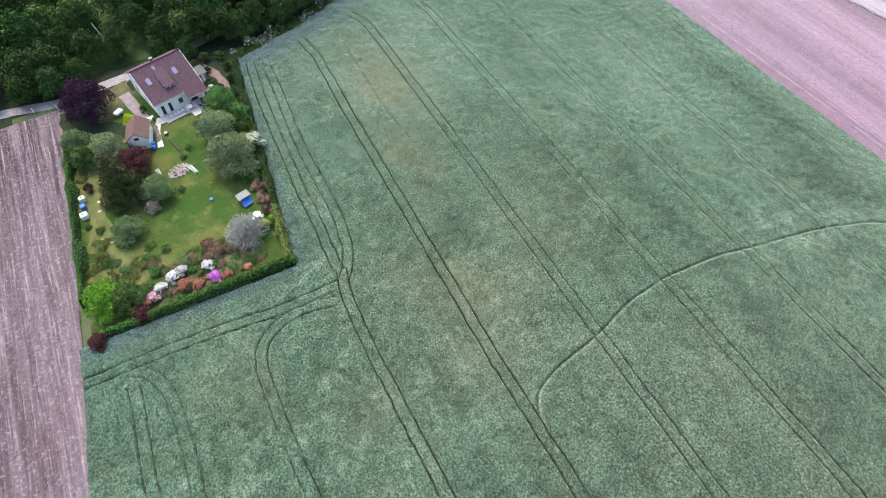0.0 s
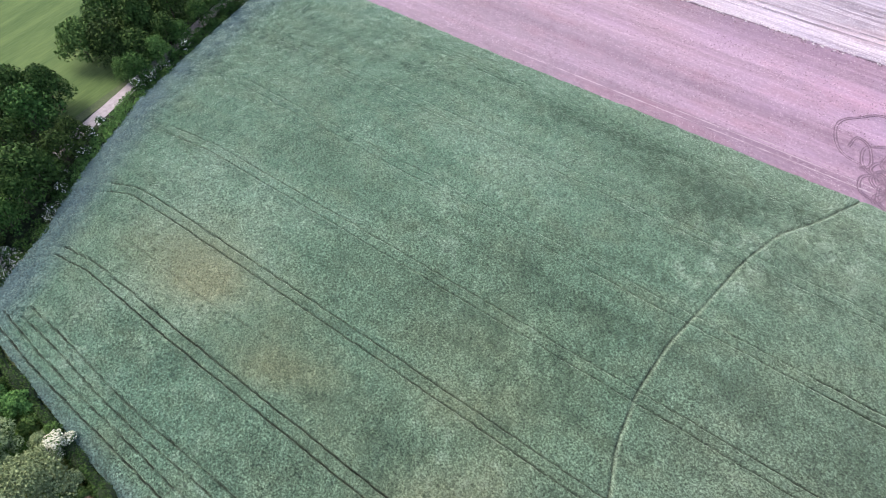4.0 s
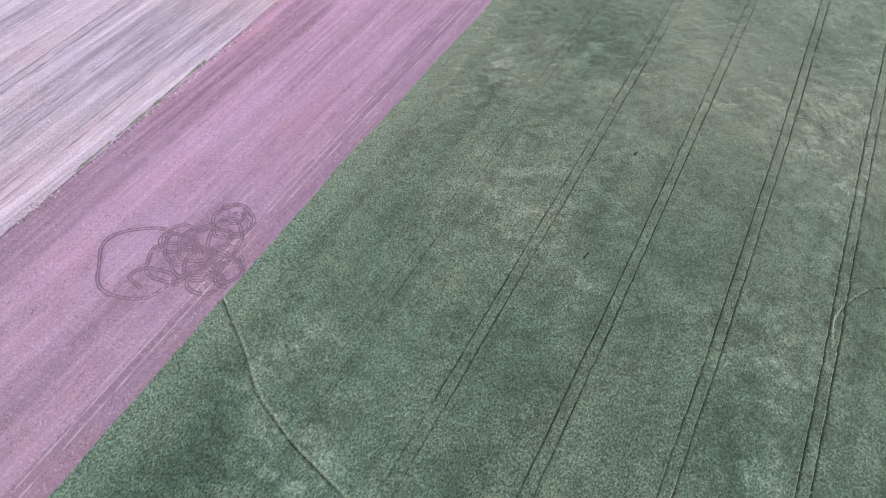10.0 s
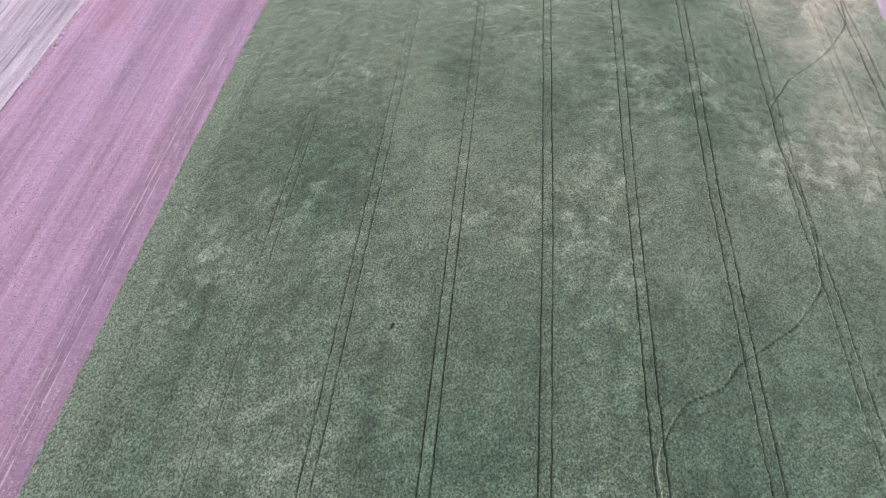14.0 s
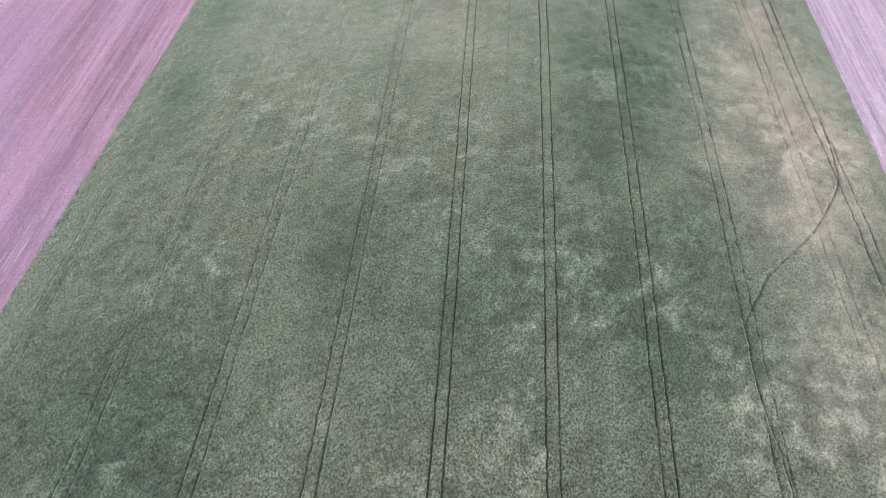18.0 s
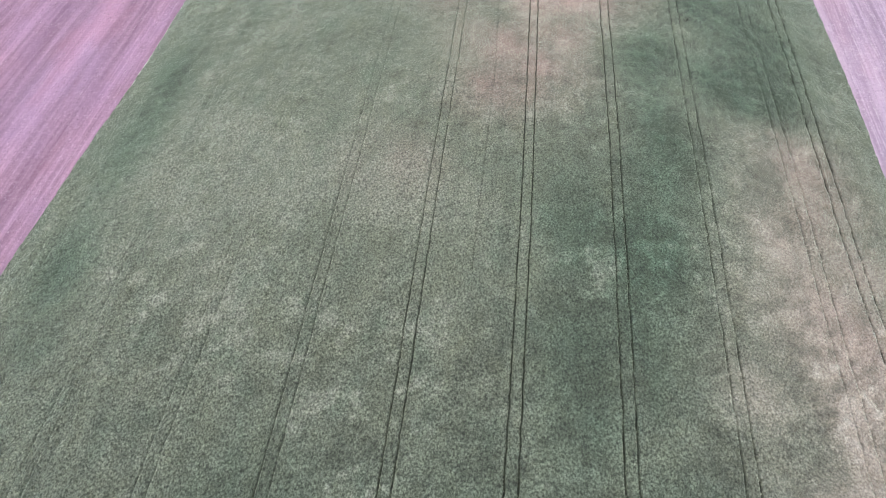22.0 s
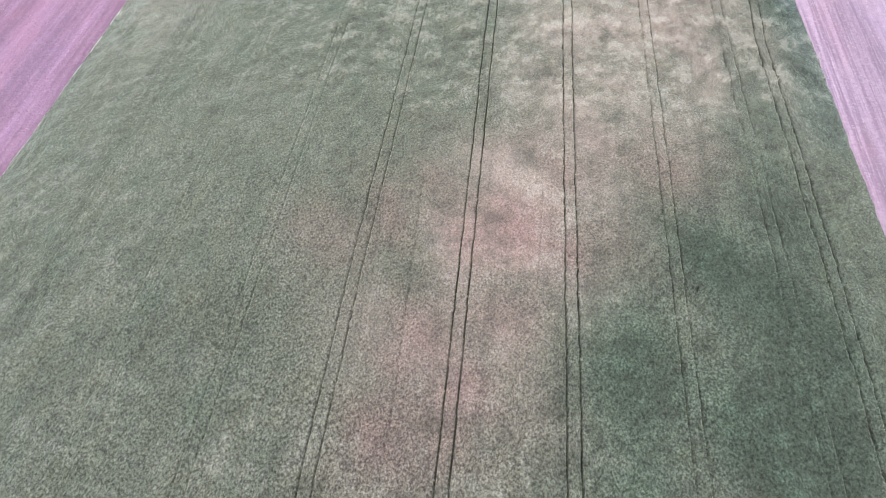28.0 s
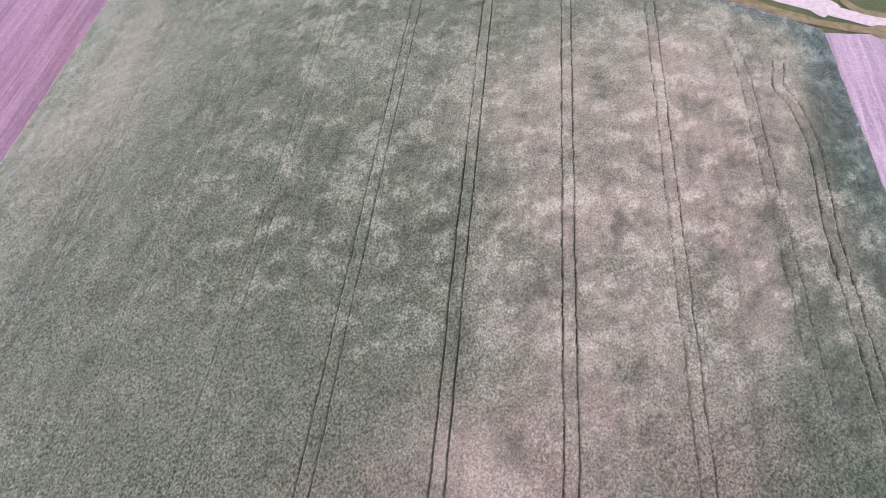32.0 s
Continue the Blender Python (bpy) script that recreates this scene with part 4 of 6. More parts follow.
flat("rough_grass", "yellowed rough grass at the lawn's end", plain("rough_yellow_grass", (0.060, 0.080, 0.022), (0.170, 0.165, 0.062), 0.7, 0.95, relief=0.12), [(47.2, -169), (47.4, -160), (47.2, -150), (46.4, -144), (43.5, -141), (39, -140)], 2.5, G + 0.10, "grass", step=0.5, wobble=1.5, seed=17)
flat("yard_side", "plot behind the house with shade put in its colour", SHADE_FLOOR, [(15.4, -191.0), (18, -183), (19.5, -176), (20, -172)], 4.0, G + 0.095, "yard", step=0.8, wobble=0.6, seed=14)
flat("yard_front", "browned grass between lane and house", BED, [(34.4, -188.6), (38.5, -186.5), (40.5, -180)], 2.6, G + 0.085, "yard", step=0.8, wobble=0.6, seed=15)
flat("yard_back", "grass behind the house with shade put in its colour", SHADE_FLOOR, [(17, -189.4), (24, -189.4), (35.5, -188)], 1.8, G + 0.112, "yard", step=0.8, wobble=0.6, seed=13)

flat("clearing", "grassy clearing inside the wood", CLEARING, [(18, -206), (26, -204.5), (34, -204), (48, -205)], 8.0, G + 0.01, "clearing", step=1.5, wobble=1.0, seed=16)

# ---- tyre rings on the tilled soil ----
def ring(cx, cy, a, b, turn, arc=(0, 1), width=0.22, seed=0):
    t = np.linspace(arc[0] * math.tau, arc[1] * math.tau, 70)
    r = 1 + 0.06 * np.sin(3 * t + seed) + 0.04 * np.sin(5 * t + 2 * seed)
    x, y = a * r * np.cos(t), b * r * np.sin(t)
    x, y = cx + x * math.cos(turn) - y * math.sin(turn), cy + x * math.sin(turn) + y * math.cos(turn)
    d = np.stack([np.gradient(x), np.gradient(y)], 1)
    nrm = np.stack([-d[:, 1], d[:, 0]], 1) / np.hypot(*d.T)[:, None]
    cols = np.array([-1, 0, 1]) * (width * (0.35 + 1.1 * vnoise(x, y, 0.8, 9)))[:, None]
    return x[:, None] + nrm[:, :1] * cols, y[:, None] + nrm[:, 1:] * cols


RINGS = [(-97, -82, 7.2, 6.6, 0.3, (0.20, 0.92)), (-92.6, -79.5, 4.6, 3.6, 0.5, (0, 1)), (-91.5, -74.5, 4.2, 3.2, 1.2, (0, 1)), (-90.3, -68.5, 3.4, 2.8, 0.2, (0, 1)), (-91.3, -67.6, 2.2, 2.0, 0, (0, 1)),
         (-85.2, -76.6, 3.0, 2.5, 0.7, (0, 1)), (-86.4, -80.0, 3.0, 2.2, 0.1, (0, 1)), (-84.3, -76.9, 1.9, 2.6, 0.4, (0, 0.8)), (-88.6, -77.2, 3.4, 2.3, 0.9, (0, 1)), (-94.8, -75.8, 3.3, 2.6, 0.6, (0.1, 0.9)), (-89, -72, 2.6, 3.6, 0.5, (0, 1)), (-93, -83.8, 3.6, 2.0, 0.2, (0, 0.7))]
RINGS += [(-90.5, -73.2, 2.9, 2.2, 0.4, (0, 1)), (-88.0, -79.0, 2.0, 1.6, 0.8, (0, 1)), (-90.8, -78.2, 2.6, 3.0, 0.2, (0, 1)), (-93.8, -77.4, 2.2, 3.1, 1.0, (0, 1)), (-87.2, -74.8, 2.3, 1.7, 0.3, (0.2, 1)), (-89.6, -69.8, 2.8, 2.3, 0.9, (0, 1))]
for i, (cx, cy, a, b, turn, arc) in enumerate(RINGS):
    for k, grow in enumerate((-0.22, 0.22)):
        X, Y = ring(cx, cy, a + grow, b + grow, turn, arc, 0.115, i)
        Z = G + 0.082 + 0.05 * (vnoise(X, Y, 1.98, 3) - 0.5) + 0.002 * i + 0.001 * k
        tagged(part("tyre_track", grid_mesh("tyre_track", X, Y, Z), WHEELED), "thin curved tyre line pressed into rosy soil", "tyre track", "tyre rings on the field", "stuff")

n = 1500
pick = rng.integers(0, len(RINGS), n)
base, ang = np.array([r[:4] for r in RINGS])[pick], rng.uniform(0, math.tau, n)
c = np.stack([base[:, 0] + base[:, 2] * np.cos(ang) + rng.normal(0, 0.35, n), base[:, 1] + base[:, 3] * np.sin(ang) + rng.normal(0, 0.35, n), np.full(n, G + 0.09)], 1)
c = c[c[:, 0] < west_edge(c[:, 1]) - 0.4]
tagged(part("soil_clods", quad_mesh("soil_clods", *leaves(c[::2], np.tile([0, 0, 1.2], (len(c[::2]), 1)), 0.13, 0.7)), WHEELED), "dark clods torn up by the tyres", "clods", kind="stuff")
tagged(part("dry_clods", quad_mesh("dry_clods", *leaves(c[1::2], np.tile([0, 0, 1.2], (len(c[1::2]), 1)), 0.11, 0.7)), PALE_RUN), "dry clods torn up by the tyres", "clods", kind="stuff")

def lumps(name, label, x, y, z, size, mat):
    """Loose lumps of earth: small three-sided heaps."""
    k = len(x)
    c, a, r = np.stack([x, y, np.full(k, z)], 1), rng.uniform(0, math.tau, k), rng.uniform(0.5, 1.2, k) * size
    foot = [c + np.stack([r * np.cos(a + q), r * np.sin(a + q), 0 * a - 0.05], 1) for q in (0, 2.3, 4.0)]
    top = c + np.stack([0.3 * r * np.cos(a), 0.3 * r * np.sin(a), 0.75 * r], 1)
    base = 4 * np.arange(k)[:, None]
    tris = np.stack([base + [0, 1, 3], base + [1, 2, 3], base + [2, 0, 3]], 1).reshape(-1, 3)
    tagged(part(name, quad_mesh(name, np.stack([*foot, top], 1).reshape(-1, 3), tris), mat), label, "clods", kind="stuff")


# straw bits lying in rows on the tilled soil
n = 7000
row = rng.choice([-83.6, -85.2, -86.4, -90.5, -97.5, -105, -112], n, p=[0.2, 0.24, 0.16, 0.12, 0.1, 0.1, 0.08])
c = np.stack([row + rng.normal(0, 0.35, n), rng.uniform(-180, 250, n), np.full(n, G + 0.09)], 1)
c[:, 0] += west_edge(c[:, 1]) + 81.5
c = c[vnoise(c[:, 0] * 3, c[:, 1], 9, 14) > 0.45]
STRAW = plain("bleached_straw", (0.36, 0.27, 0.325), (0.52, 0.42, 0.48), 3.0)
tagged(part("straw_bits", quad_mesh("straw_bits", *leaves(c, np.tile([0, 0, 2.0], (len(c), 1)), 0.10, 0.4)), STRAW), "bleached straw and clods left in rows", "straw", kind="stuff")
n = 26000
x, y = rng.uniform(-119, -80, n), np.r_[rng.uniform(-165, 20, n // 2), rng.uniform(-150, 250, n - n // 2)]
ok = (x < west_edge(y) - 0.5) & (x > far_border(y) + 0.6) & (vnoise(x * 2.5, y * 0.6, 5, 15) > 0.38)
x, y = x[ok], y[ok]
lumps("field_clods", "dark lumps of turned earth on the rosy field", x[::2], y[::2], G + 0.07, 0.15, plain("turned_earth", (0.125, 0.080, 0.108), (0.21, 0.135, 0.185), 2.0, 0.95))
lumps("field_clods", "sun-dried pale lumps on the rosy field", x[1::2], y[1::2], G + 0.07, 0.13, plain("dried_earth", (0.25, 0.17, 0.22), (0.38, 0.29, 0.345), 2.0, 0.95))
n = 5200
y = rng.uniform(-165, 300, n)
x = far_border(y) + rng.normal(0, 0.55, n) + 1.6 * (vnoise(y, y * 0, 7, 16) - 0.5)
lumps("border_clods", "pale crumbled ridge where the two tilled fields meet", x[::2], y[::2], G + 0.14, 0.26, plain("pale_ridge_earth", (0.30, 0.25, 0.29), (0.50, 0.44, 0.48), 2.0, 0.95))
# dark lumps set beside the pale ridge in place of its clods' shadows
lumps("border_clods", "dark lumps standing for clod shadows along the ragged field border", x[1::4] + 0.5, y[1::4], G + 0.10, 0.20, SOIL_STRIP)
n = 9000
c = np.stack([rng.uniform(49, 100, n), rng.uniform(-186, -60, n), np.full(n, G + 0.07)], 1)
c = c[(c[:, 0] > east_edge(c[:, 1]) + 0.5) & (np.abs((c[:, 0] / 0.78) % 1 - 0.5) < 0.2)]
tagged(part("stubble", quad_mesh("stubble", *leaves(c, np.tile([0, 0, 1.6], (len(c), 1)), 0.10, 0.5)), plain("grey_stubble", (0.24, 0.21, 0.22), (0.44, 0.40, 0.42), 3.0)), "short bleached stubble standing in rows", "stubble", kind="stuff")


# ---- trees and shrubs ----
def trunk_mesh(height, radius, limbs, lean=(0, 0)):
    bm = bmesh.new()
    top = Vector((lean[0], lean[1], height * 0.62))
    mid = top * 0.5 + Vector((0.15, -0.1, 0))
    tube(bm, (0, 0, -0.3), mid, radius, radius * 0.75, 9)
    tube(bm, mid, top, radius * 0.75, radius * 0.4, 8)
    for x, y, z in limbs:
        a = mid.lerp(top, random.random())
        b = a.lerp(Vector((x, y, z)), 0.5) + Vector((0, 0, 0.25))
        tube(bm, a, b, radius * 0.4, radius * 0.22, 6)
        tube(bm, b, Vector((x, y, z)), radius * 0.22, radius * 0.06, 5)
    return bm


def broad_lobes(r, h, count, low=0.25):
    out = [(0, 0, h * 0.62, r * 0.62, r * 0.62, h * 0.30)]
    for i in range(count):
        a, k = i * 2.399 + random.random() * 0.5, math.sqrt((i + 0.6) / count)
        d = r * 0.72 * k
        z = h * (0.86 - 0.62 * k ** 1.8) + random.uniform(-0.05, 0.05) * h
        s = r * random.uniform(0.24, 0.40)
        out.append((d * math.cos(a), d * math.sin(a), max(z, h * low), s, s * random.uniform(0.85, 1.15), s * 0.8))
    return out


def tree(name, label, leaf, r, h, count, n, size, m, group="", radius=0.22, lobes=None, category="tree", trunk=True):
    t = thing(name, label, category, m, group)
    lobes = lobes or broad_lobes(r, h, count)
    if trunk:
        part("trunk", trunk_mesh(h, radius, [(x, y, z) for x, y, z, *_ in lobes[1:9]]), BARK, t)
    part("crown", cloud(n, lobes, size), leaf, t)
    return t


def at(x, y, turn=0.0, scale=1.0, high=1.0, z=G):
    return Matrix.Translation((x, y, z)) @ Matrix.Rotation(turn, 4, "Z") @ Matrix.Diagonal((scale, scale, scale * high, 1))


WOOD_LABELS = ["dark green deciduous tree at the wood's edge", "dense mid-green broadleaf tree beside the gravel lane", "tall shaded broadleaf tree with a rounded crown", "fresh green tree with an uneven crown in the wood"]
protos = []
for i, (leaf, r, h, c) in enumerate(((LEAF_DARK, 5.4, 10.5, 26), (LEAF_DARK, 4.8, 12, 26), (LEAF_DARK, 6.0, 10, 32), (LEAF_MID, 5.0, 10, 26))):
    protos.append(tree("deciduous_tree", WOOD_LABELS[i], leaf, r, h, c, 3700, 0.31, at(*((14.3, -199, 0.4), (3.2, -197.5, 1.0), (-7.5, -199, 2.0), (-34, -218, 0.5))[i]), "trees of the wood"))
spots = [(9, -192.5, 0, 0.75), (5.5, -192.8, 1, 0.7), (0, -194.6, 2, 0.7), (-4.5, -196.2, 0, 0.75), (-10, -197.6, 1, 0.7), (-14.5, -199.6, 2, 0.72), (-18, -201.3, 0, 0.62)]
spots += [(11, -204, 1, 0.9), (4, -206, 0, 1), (-3, -207, 3, 0.9), (-10, -208, 2, 1), (-17, -209.5, 0, 0.95), (-22, -211.5, 1, 0.9), (-18, -217, 2, 1), (-9, -214.5, 1, 1), (0, -213.5, 0, 1), (8, -212, 2, 1), (14, -217, 1, 1), (17, -209, 3, 0.8), (21.5, -200.5, 0, 0.9), (47, -198, 0, 0.9), (52, -197, 2, 0.9)]
spots += [(50, -206, 1, 1.05), (58, -203, 0, 1), (58, -212, 2, 1), (47, -213, 3, 0.9), (32, -214, 0, 0.95), (24, -214, 2, 0.9), (66, -200, 1, 1), (66, -210, 0, 1), (56, -220, 1, 1), (44, -222, 0, 1), (30, -222, 1, 1), (22, -191.5, 2, 0.45), (12.5, -193.8, 0, 0.7), (17, -194.8, 1, 0.75), (24.5, -196.5, 2, 0.8), (27, -193.6, 0, 0.5)]
spots += [(-36 - 6.1 * i, -205.6 - 0.5 * i, (2, 3, 0, 1)[i % 4], 0.61) for i in range(10)]      # along the lane westwards
spots += [(-37 - 7.6 * i, -212.6 - 0.5 * i, i % 3, 0.92 + 0.04 * (i % 3)) for i in range(13)]
spots += [(-43 - 12.5 * i, -221 - 1.5 * i, (2, 3, 0)[i], 1.0) for i in range(3)]
spots += [(-12, -222.5, 0, 1.1), (-8, -226, 2, 1.0), (-17, -224, 1, 0.95), (-40, -209.8, 2, 0.75), (-35, -208.2, 3, 0.5), (-38.5, -217, 0, 0.9), (-43, -213, 2, 0.85), (-46.5, -208.4, 0, 0.7)]
spots += [(39.8, -200.4, 0, 0.72), (44.5, -203.5, 2, 0.8), (34.0, -199.6, 1, 0.62), (28.6, -204.4, 0, 0.75), (38.5, -207.5, 1, 0.8), (21.0, -196.4, 3, 0.85), (15.4, -197.4, 3, 0.8), (35.4, -198.6, 0, 0.5), (24.8, -199.5, 0, 0.75), (48.5, -192.8, 0, 0.62), (54, -194, 2, 0.62), (60.5, -195.5, 1, 0.6), (43.5, -194.8, 2, 0.55)]
rs = random.Random(4)
for gx in range(-120, 80, 7):
    for gy in range(-238, -196, 7):
        x, y = gx + rs.uniform(-2.5, 2.5), gy + rs.uniform(-2.5, 2.5)
        lane = np.interp(x, [-90, -50, -32, -8, 12, 30, 58, 130], [-213, -208, -205.2, -202, -198, -192, -192.2, -200])
        clear = any((x - cx) ** 2 + (y - cy) ** 2 < r * r for cx, cy, r in ((29.5, -203.5, 5.5), (40.5, -202, 6.5), (37, -210, 5.0), (-28, -222, 11), (8, -236, 14), (-12, -238, 12), (26, -236, 9), (-28, -208, 6)))
        near = min((x - a) ** 2 + (y - b) ** 2 for a, b, *_ in spots)
        if y < lane - 4 and not clear and near > 17 and (x > 20 or y > -220):
            spots.append((x, y, rs.choice((0, 0, 1, 2, 2, 3)), rs.uniform(0.75, 1.0)))
for i, (x, y, k, s) in enumerate(spots):
    copy_thing(protos[k], at(x, y, i * 1.7, s * (0.92 + 0.16 * ((i * 37) % 10) / 10), 0.92 + 0.2 * ((i * 53) % 10) / 10))
PLOT = plain("dark_plot_soil", (0.055, 0.035, 0.040), (0.12, 0.085, 0.09), 0.8, 0.95, relief=0.05)
flat("plot_far", "dark bare plot past the pale field", PLOT, [(-128, -173), (-142, -163), (-152, -152)], 5.0, G + 0.24, "ground", step=1.5, wobble=0.8, seed=18)
for i, (x, y, s) in enumerate(((-134.0, -163.6, 0.8), (-136.8, -161.6, 1.1), (-138.6, -160.2, 0.9), (-140.8, -157.8, 1.2), (-142.6, -155.2, 1.0), (-137.6, -163.4, 0.7))):
    b = thing("weed_clump", "fresh green weeds on the field's corner", "weeds", at(x, y, i * 1.1), "weeds at the field corner")
    lobes = broad_lobes(s, s * 0.9, 6)
    part("stems", trunk_mesh(s * 0.7, 0.03, [l[:3] for l in lobes[1:4]]), BARK, b)
    part("foliage", cloud(500, lobes, 0.15), LEAF_MID, b)
birch = thing("birch_trunk", "leaning pale birch trunk in the wood", "tree trunk", at(35.0, -200.2))
bm = bmesh.new()
tube(bm, (0, 0, -0.2), (1.2, -1.8, 3.2), 0.15, 0.12, 8)
tube(bm, (1.2, -1.8, 3.2), (2.2, -3.6, 6.4), 0.12, 0.06, 8)
part("stem", bm, plain("birch_bark", (0.30, 0.28, 0.27), (0.62, 0.60, 0.58), 4.0, 0.8, stretch=(1, 1, 4)), birch, "pale birch bark")
bm = bmesh.new()
tube(bm, (1.2, -1.8, 3.2), (0.6, -3.0, 4.6), 0.06, 0.02, 6)
part("limb", bm, BARK, birch)
# undergrowth between the wood and the crop
for k, (x0, x1) in enumerate(((-82, -58), (-58, -34), (-34, -12), (-12, 13.5))):
    xs = np.arange(x0, x1, 0.8)
    lobes = []
    for x in xs:
        for q in range(2):
            r = 0.5 + 0.75 * random.random()
            lobes.append((x + random.uniform(-0.4, 0.4), float(south_edge(x)) - 0.6 - 1.5 * q + random.uniform(-0.5, 0.5), G + 0.45 * r, r, r, r * (0.7 + 0.25 * q)))
    b = thing("undergrowth", "dark tangle of nettles and brambles between wood and crop", "undergrowth", None, "undergrowth of the wood's edge", "stuff")
    part("foliage", cloud(5200, lobes, 0.17), (LEAF_DARK, LEAF_DARK, LEAF_MID, LEAF_DARK)[k], b)
    flowering = [(a, c, d + 0.25, e, f, g2) for a, c, d, e, f, g2 in lobes if vnoise(np.array([a]), np.array([c]), 5.0, 17)[0] > 0.62]
    if flowering:
        part("blossom", cloud(36 * len(flowering), flowering, 0.085, 0.95, 0.25), BLOOM_WHITE, b, "loose white umbels")
# low elder bushes with pale blossom along the lane
for i, (x, y, s) in enumerate(((-20.5, -200.2, 1.5), (-23.5, -201.5, 1.2), (-33.5, -202.8, 1.7), (-36.5, -203, 1.5), (-47, -204.6, 1.5), (3.6, -190.6, 1.2), (-9.5, -194.2, 1.3), (-16.5, -197.8, 1.4), (9.3, -188.6, 1.2))):
    b = thing("elder_bush", "elder bush with flat white blossom beside the lane", "bush", at(x, y, i * 1.3), "elder bushes on the lane")
    lobes = broad_lobes(s, s * 1.9, 7)
    part("stems", trunk_mesh(s * 1.6, 0.06, [l[:3] for l in lobes[1:5]]), BARK, b)
    part("foliage", cloud(900, lobes, 0.17), LEAF_DARK, b)
    part("blossom", cloud(90, [(l[0], l[1], l[2] + 0.12, l[3], l[4], l[5]) for l in lobes], 0.13, 0.95, 0.2), BLOOM_WHITE, b)


def shrub(name, label, leaf, x, y, r, h, n=1100, size=0.17, bloom=None, share=0.5, count=9, group="", category="shrub", lobes=None, seed=0):
    random.seed(int(x * 10 + y * 7))
    t = thing(name, label, category, at(x, y, x), group)
    lobes = lobes or broad_lobes(r, h, count, 0.2)
    part("stems", trunk_mesh(h, 0.05 + 0.012 * r, [l[:3] for l in lobes[1:6]]), BARK, t)
    part("foliage", cloud(int(n * 1.5), lobes, size * 0.82), leaf, t)
    if bloom is not None:
        part("blossom", cloud(int(n * share), [(a, b, c + 0.10, d * 1.04, e * 1.04, f) for a, b, c, d, e, f in lobes], size * 0.9, 0.97, 0.35), bloom, t)
    return t


shrub("willow_tree", "large grey-green willow with drooping twigs on the lawn", LEAF_WILLOW, 22.8, -155.2, 5.3, 7.8, 9500, 0.20, count=22, category="tree")
shrub("willow_tree", "second grey-green willow crowding the first", LEAF_WILLOW, 22.8, -164.2, 4.2, 6.4, 6500, 0.20, count=18, category="tree")
for x, y, r, k in ((18.4, -163.4, 1.9, 0), (18.9, -160.6, 1.7, 1), (17.2, -160.4, 1.5, 0), (19.4, -152.6, 1.7, 1), (20.2, -150.4, 1.5, 0), (25.4, -168.6, 1.6, 1)):
    shrub("garden_bush", ("leafy green bush filling the hedge border", "grey-green bush under the willows")[k], (LEAF_MID, LEAF_WILLOW)[k], x, y, r, 1.5 * r, 1100, 0.17, group="bushes of the hedge border")
shrub("elder_bush", "bush covered in creamy white blossom by the hedge", LEAF_MID, 17.8, -157.4, 2.1, 4.8, 1700, 0.16, BLOOM_CREAM, 0.8)
shrub("garden_tree", "leafy green tree beside the terrace", LEAF_MID, 20.2, -170.8, 3.9, 6.0, 5200, 0.20, count=16, category="tree")
shrub("garden_tree", "smaller green tree against the boundary hedge", LEAF_MID, 17.6, -166.8, 2.4, 4.6, 2200, 0.19, count=12, category="tree")
shrub("viburnum", "small shrub with white flower heads by the house", LEAF_MID, 20.4, -177.4, 1.3, 2.2, 700, 0.14, BLOOM_WHITE, 0.6)
shrub("silver_tree", "silvery bare-twigged tree near the corner hedge", LEAF_SILVER, 25.4, -138.4, 4.3, 4.4, 2300, 0.14, count=20, category="tree")
silver = [o for o in bpy.data.objects if o.name.startswith("silver_tree")][0]
bm = bmesh.new()
for i in range(460):
    a, e, d = random.uniform(0, math.tau), random.uniform(0.05, 1.2), random.uniform(2.4, 4.15)
    b = Vector((d * math.cos(a) * math.cos(e), d * math.sin(a) * math.cos(e), 1.2 + 0.85 * d * math.sin(e)))
    tube(bm, b * random.uniform(0.3, 0.6), b, 0.030, 0.012, 3)
part("spray", bm, plain("silvery_bark", (0.30, 0.30, 0.31), (0.56, 0.56, 0.57), 3.0), silver, "spray of bare silvery twigs")
shrub("copper_shrub", "brownish copper shrub beside the blue shed", LEAF_COPPER, 19.8, -147.0, 1.5, 2.4, 1200, 0.15)
shrub("copper_shrub", "brownish copper shrub against the hedge", LEAF_COPPER, 20.2, -143.8, 1.6, 2.3, 1200, 0.15)
shrub("copper_shrub", "brownish copper shrub at the lawn's end", LEAF_COPPER, 31.0, -138.2, 2.0, 1.2, 1300, 0.15)
shrub("copper_shrub", "russet shrub among the rhododendrons", LEAF_COPPER, 32.0, -140.2, 1.7, 1.1, 900, 0.15)
shrub("lime_shrub", "bright yellow-green shrub in the corner", LEAF_LIME, 22.2, -139.4, 1.2, 2.0, 800, 0.14)
shrub("green_shrub", "fresh green shrub by the corner hedge", LEAF_BRIGHT, 20.6, -139.6, 1.1, 2.2, 700, 0.14)
shrub("round_bush", "rounded grey-green bush on the lawn", LEAF_GREY, 43.1, -149.0, 3.3, 3.4, 3800, 0.17, count=16)
shrub("grey_shrub", "large grey-leaved shrub at the lawn's edge", LEAF_GREY, 36.4, -155.4, 3.7, 4.4, 4400, 0.17, count=14)
shrub("pink_shrub", "low shrub with faded pink flowers", LEAF_GREY, 38.0, -152.6, 1.7, 1.8, 800, 0.15, BLOOM_PINK, 0.25)
shrub("smoke_bush", "dark purple smoke bush behind the garage", LEAF_WINE, 38.4, -163.6, 3.9, 4.6, 4800, 0.18, count=14)
shrub("garden_tree", "mid-green tree beside the garage", LEAF_WILLOW, 42.0, -169.4, 3.8, 5.4, 4600, 0.20, count=16, category="tree")
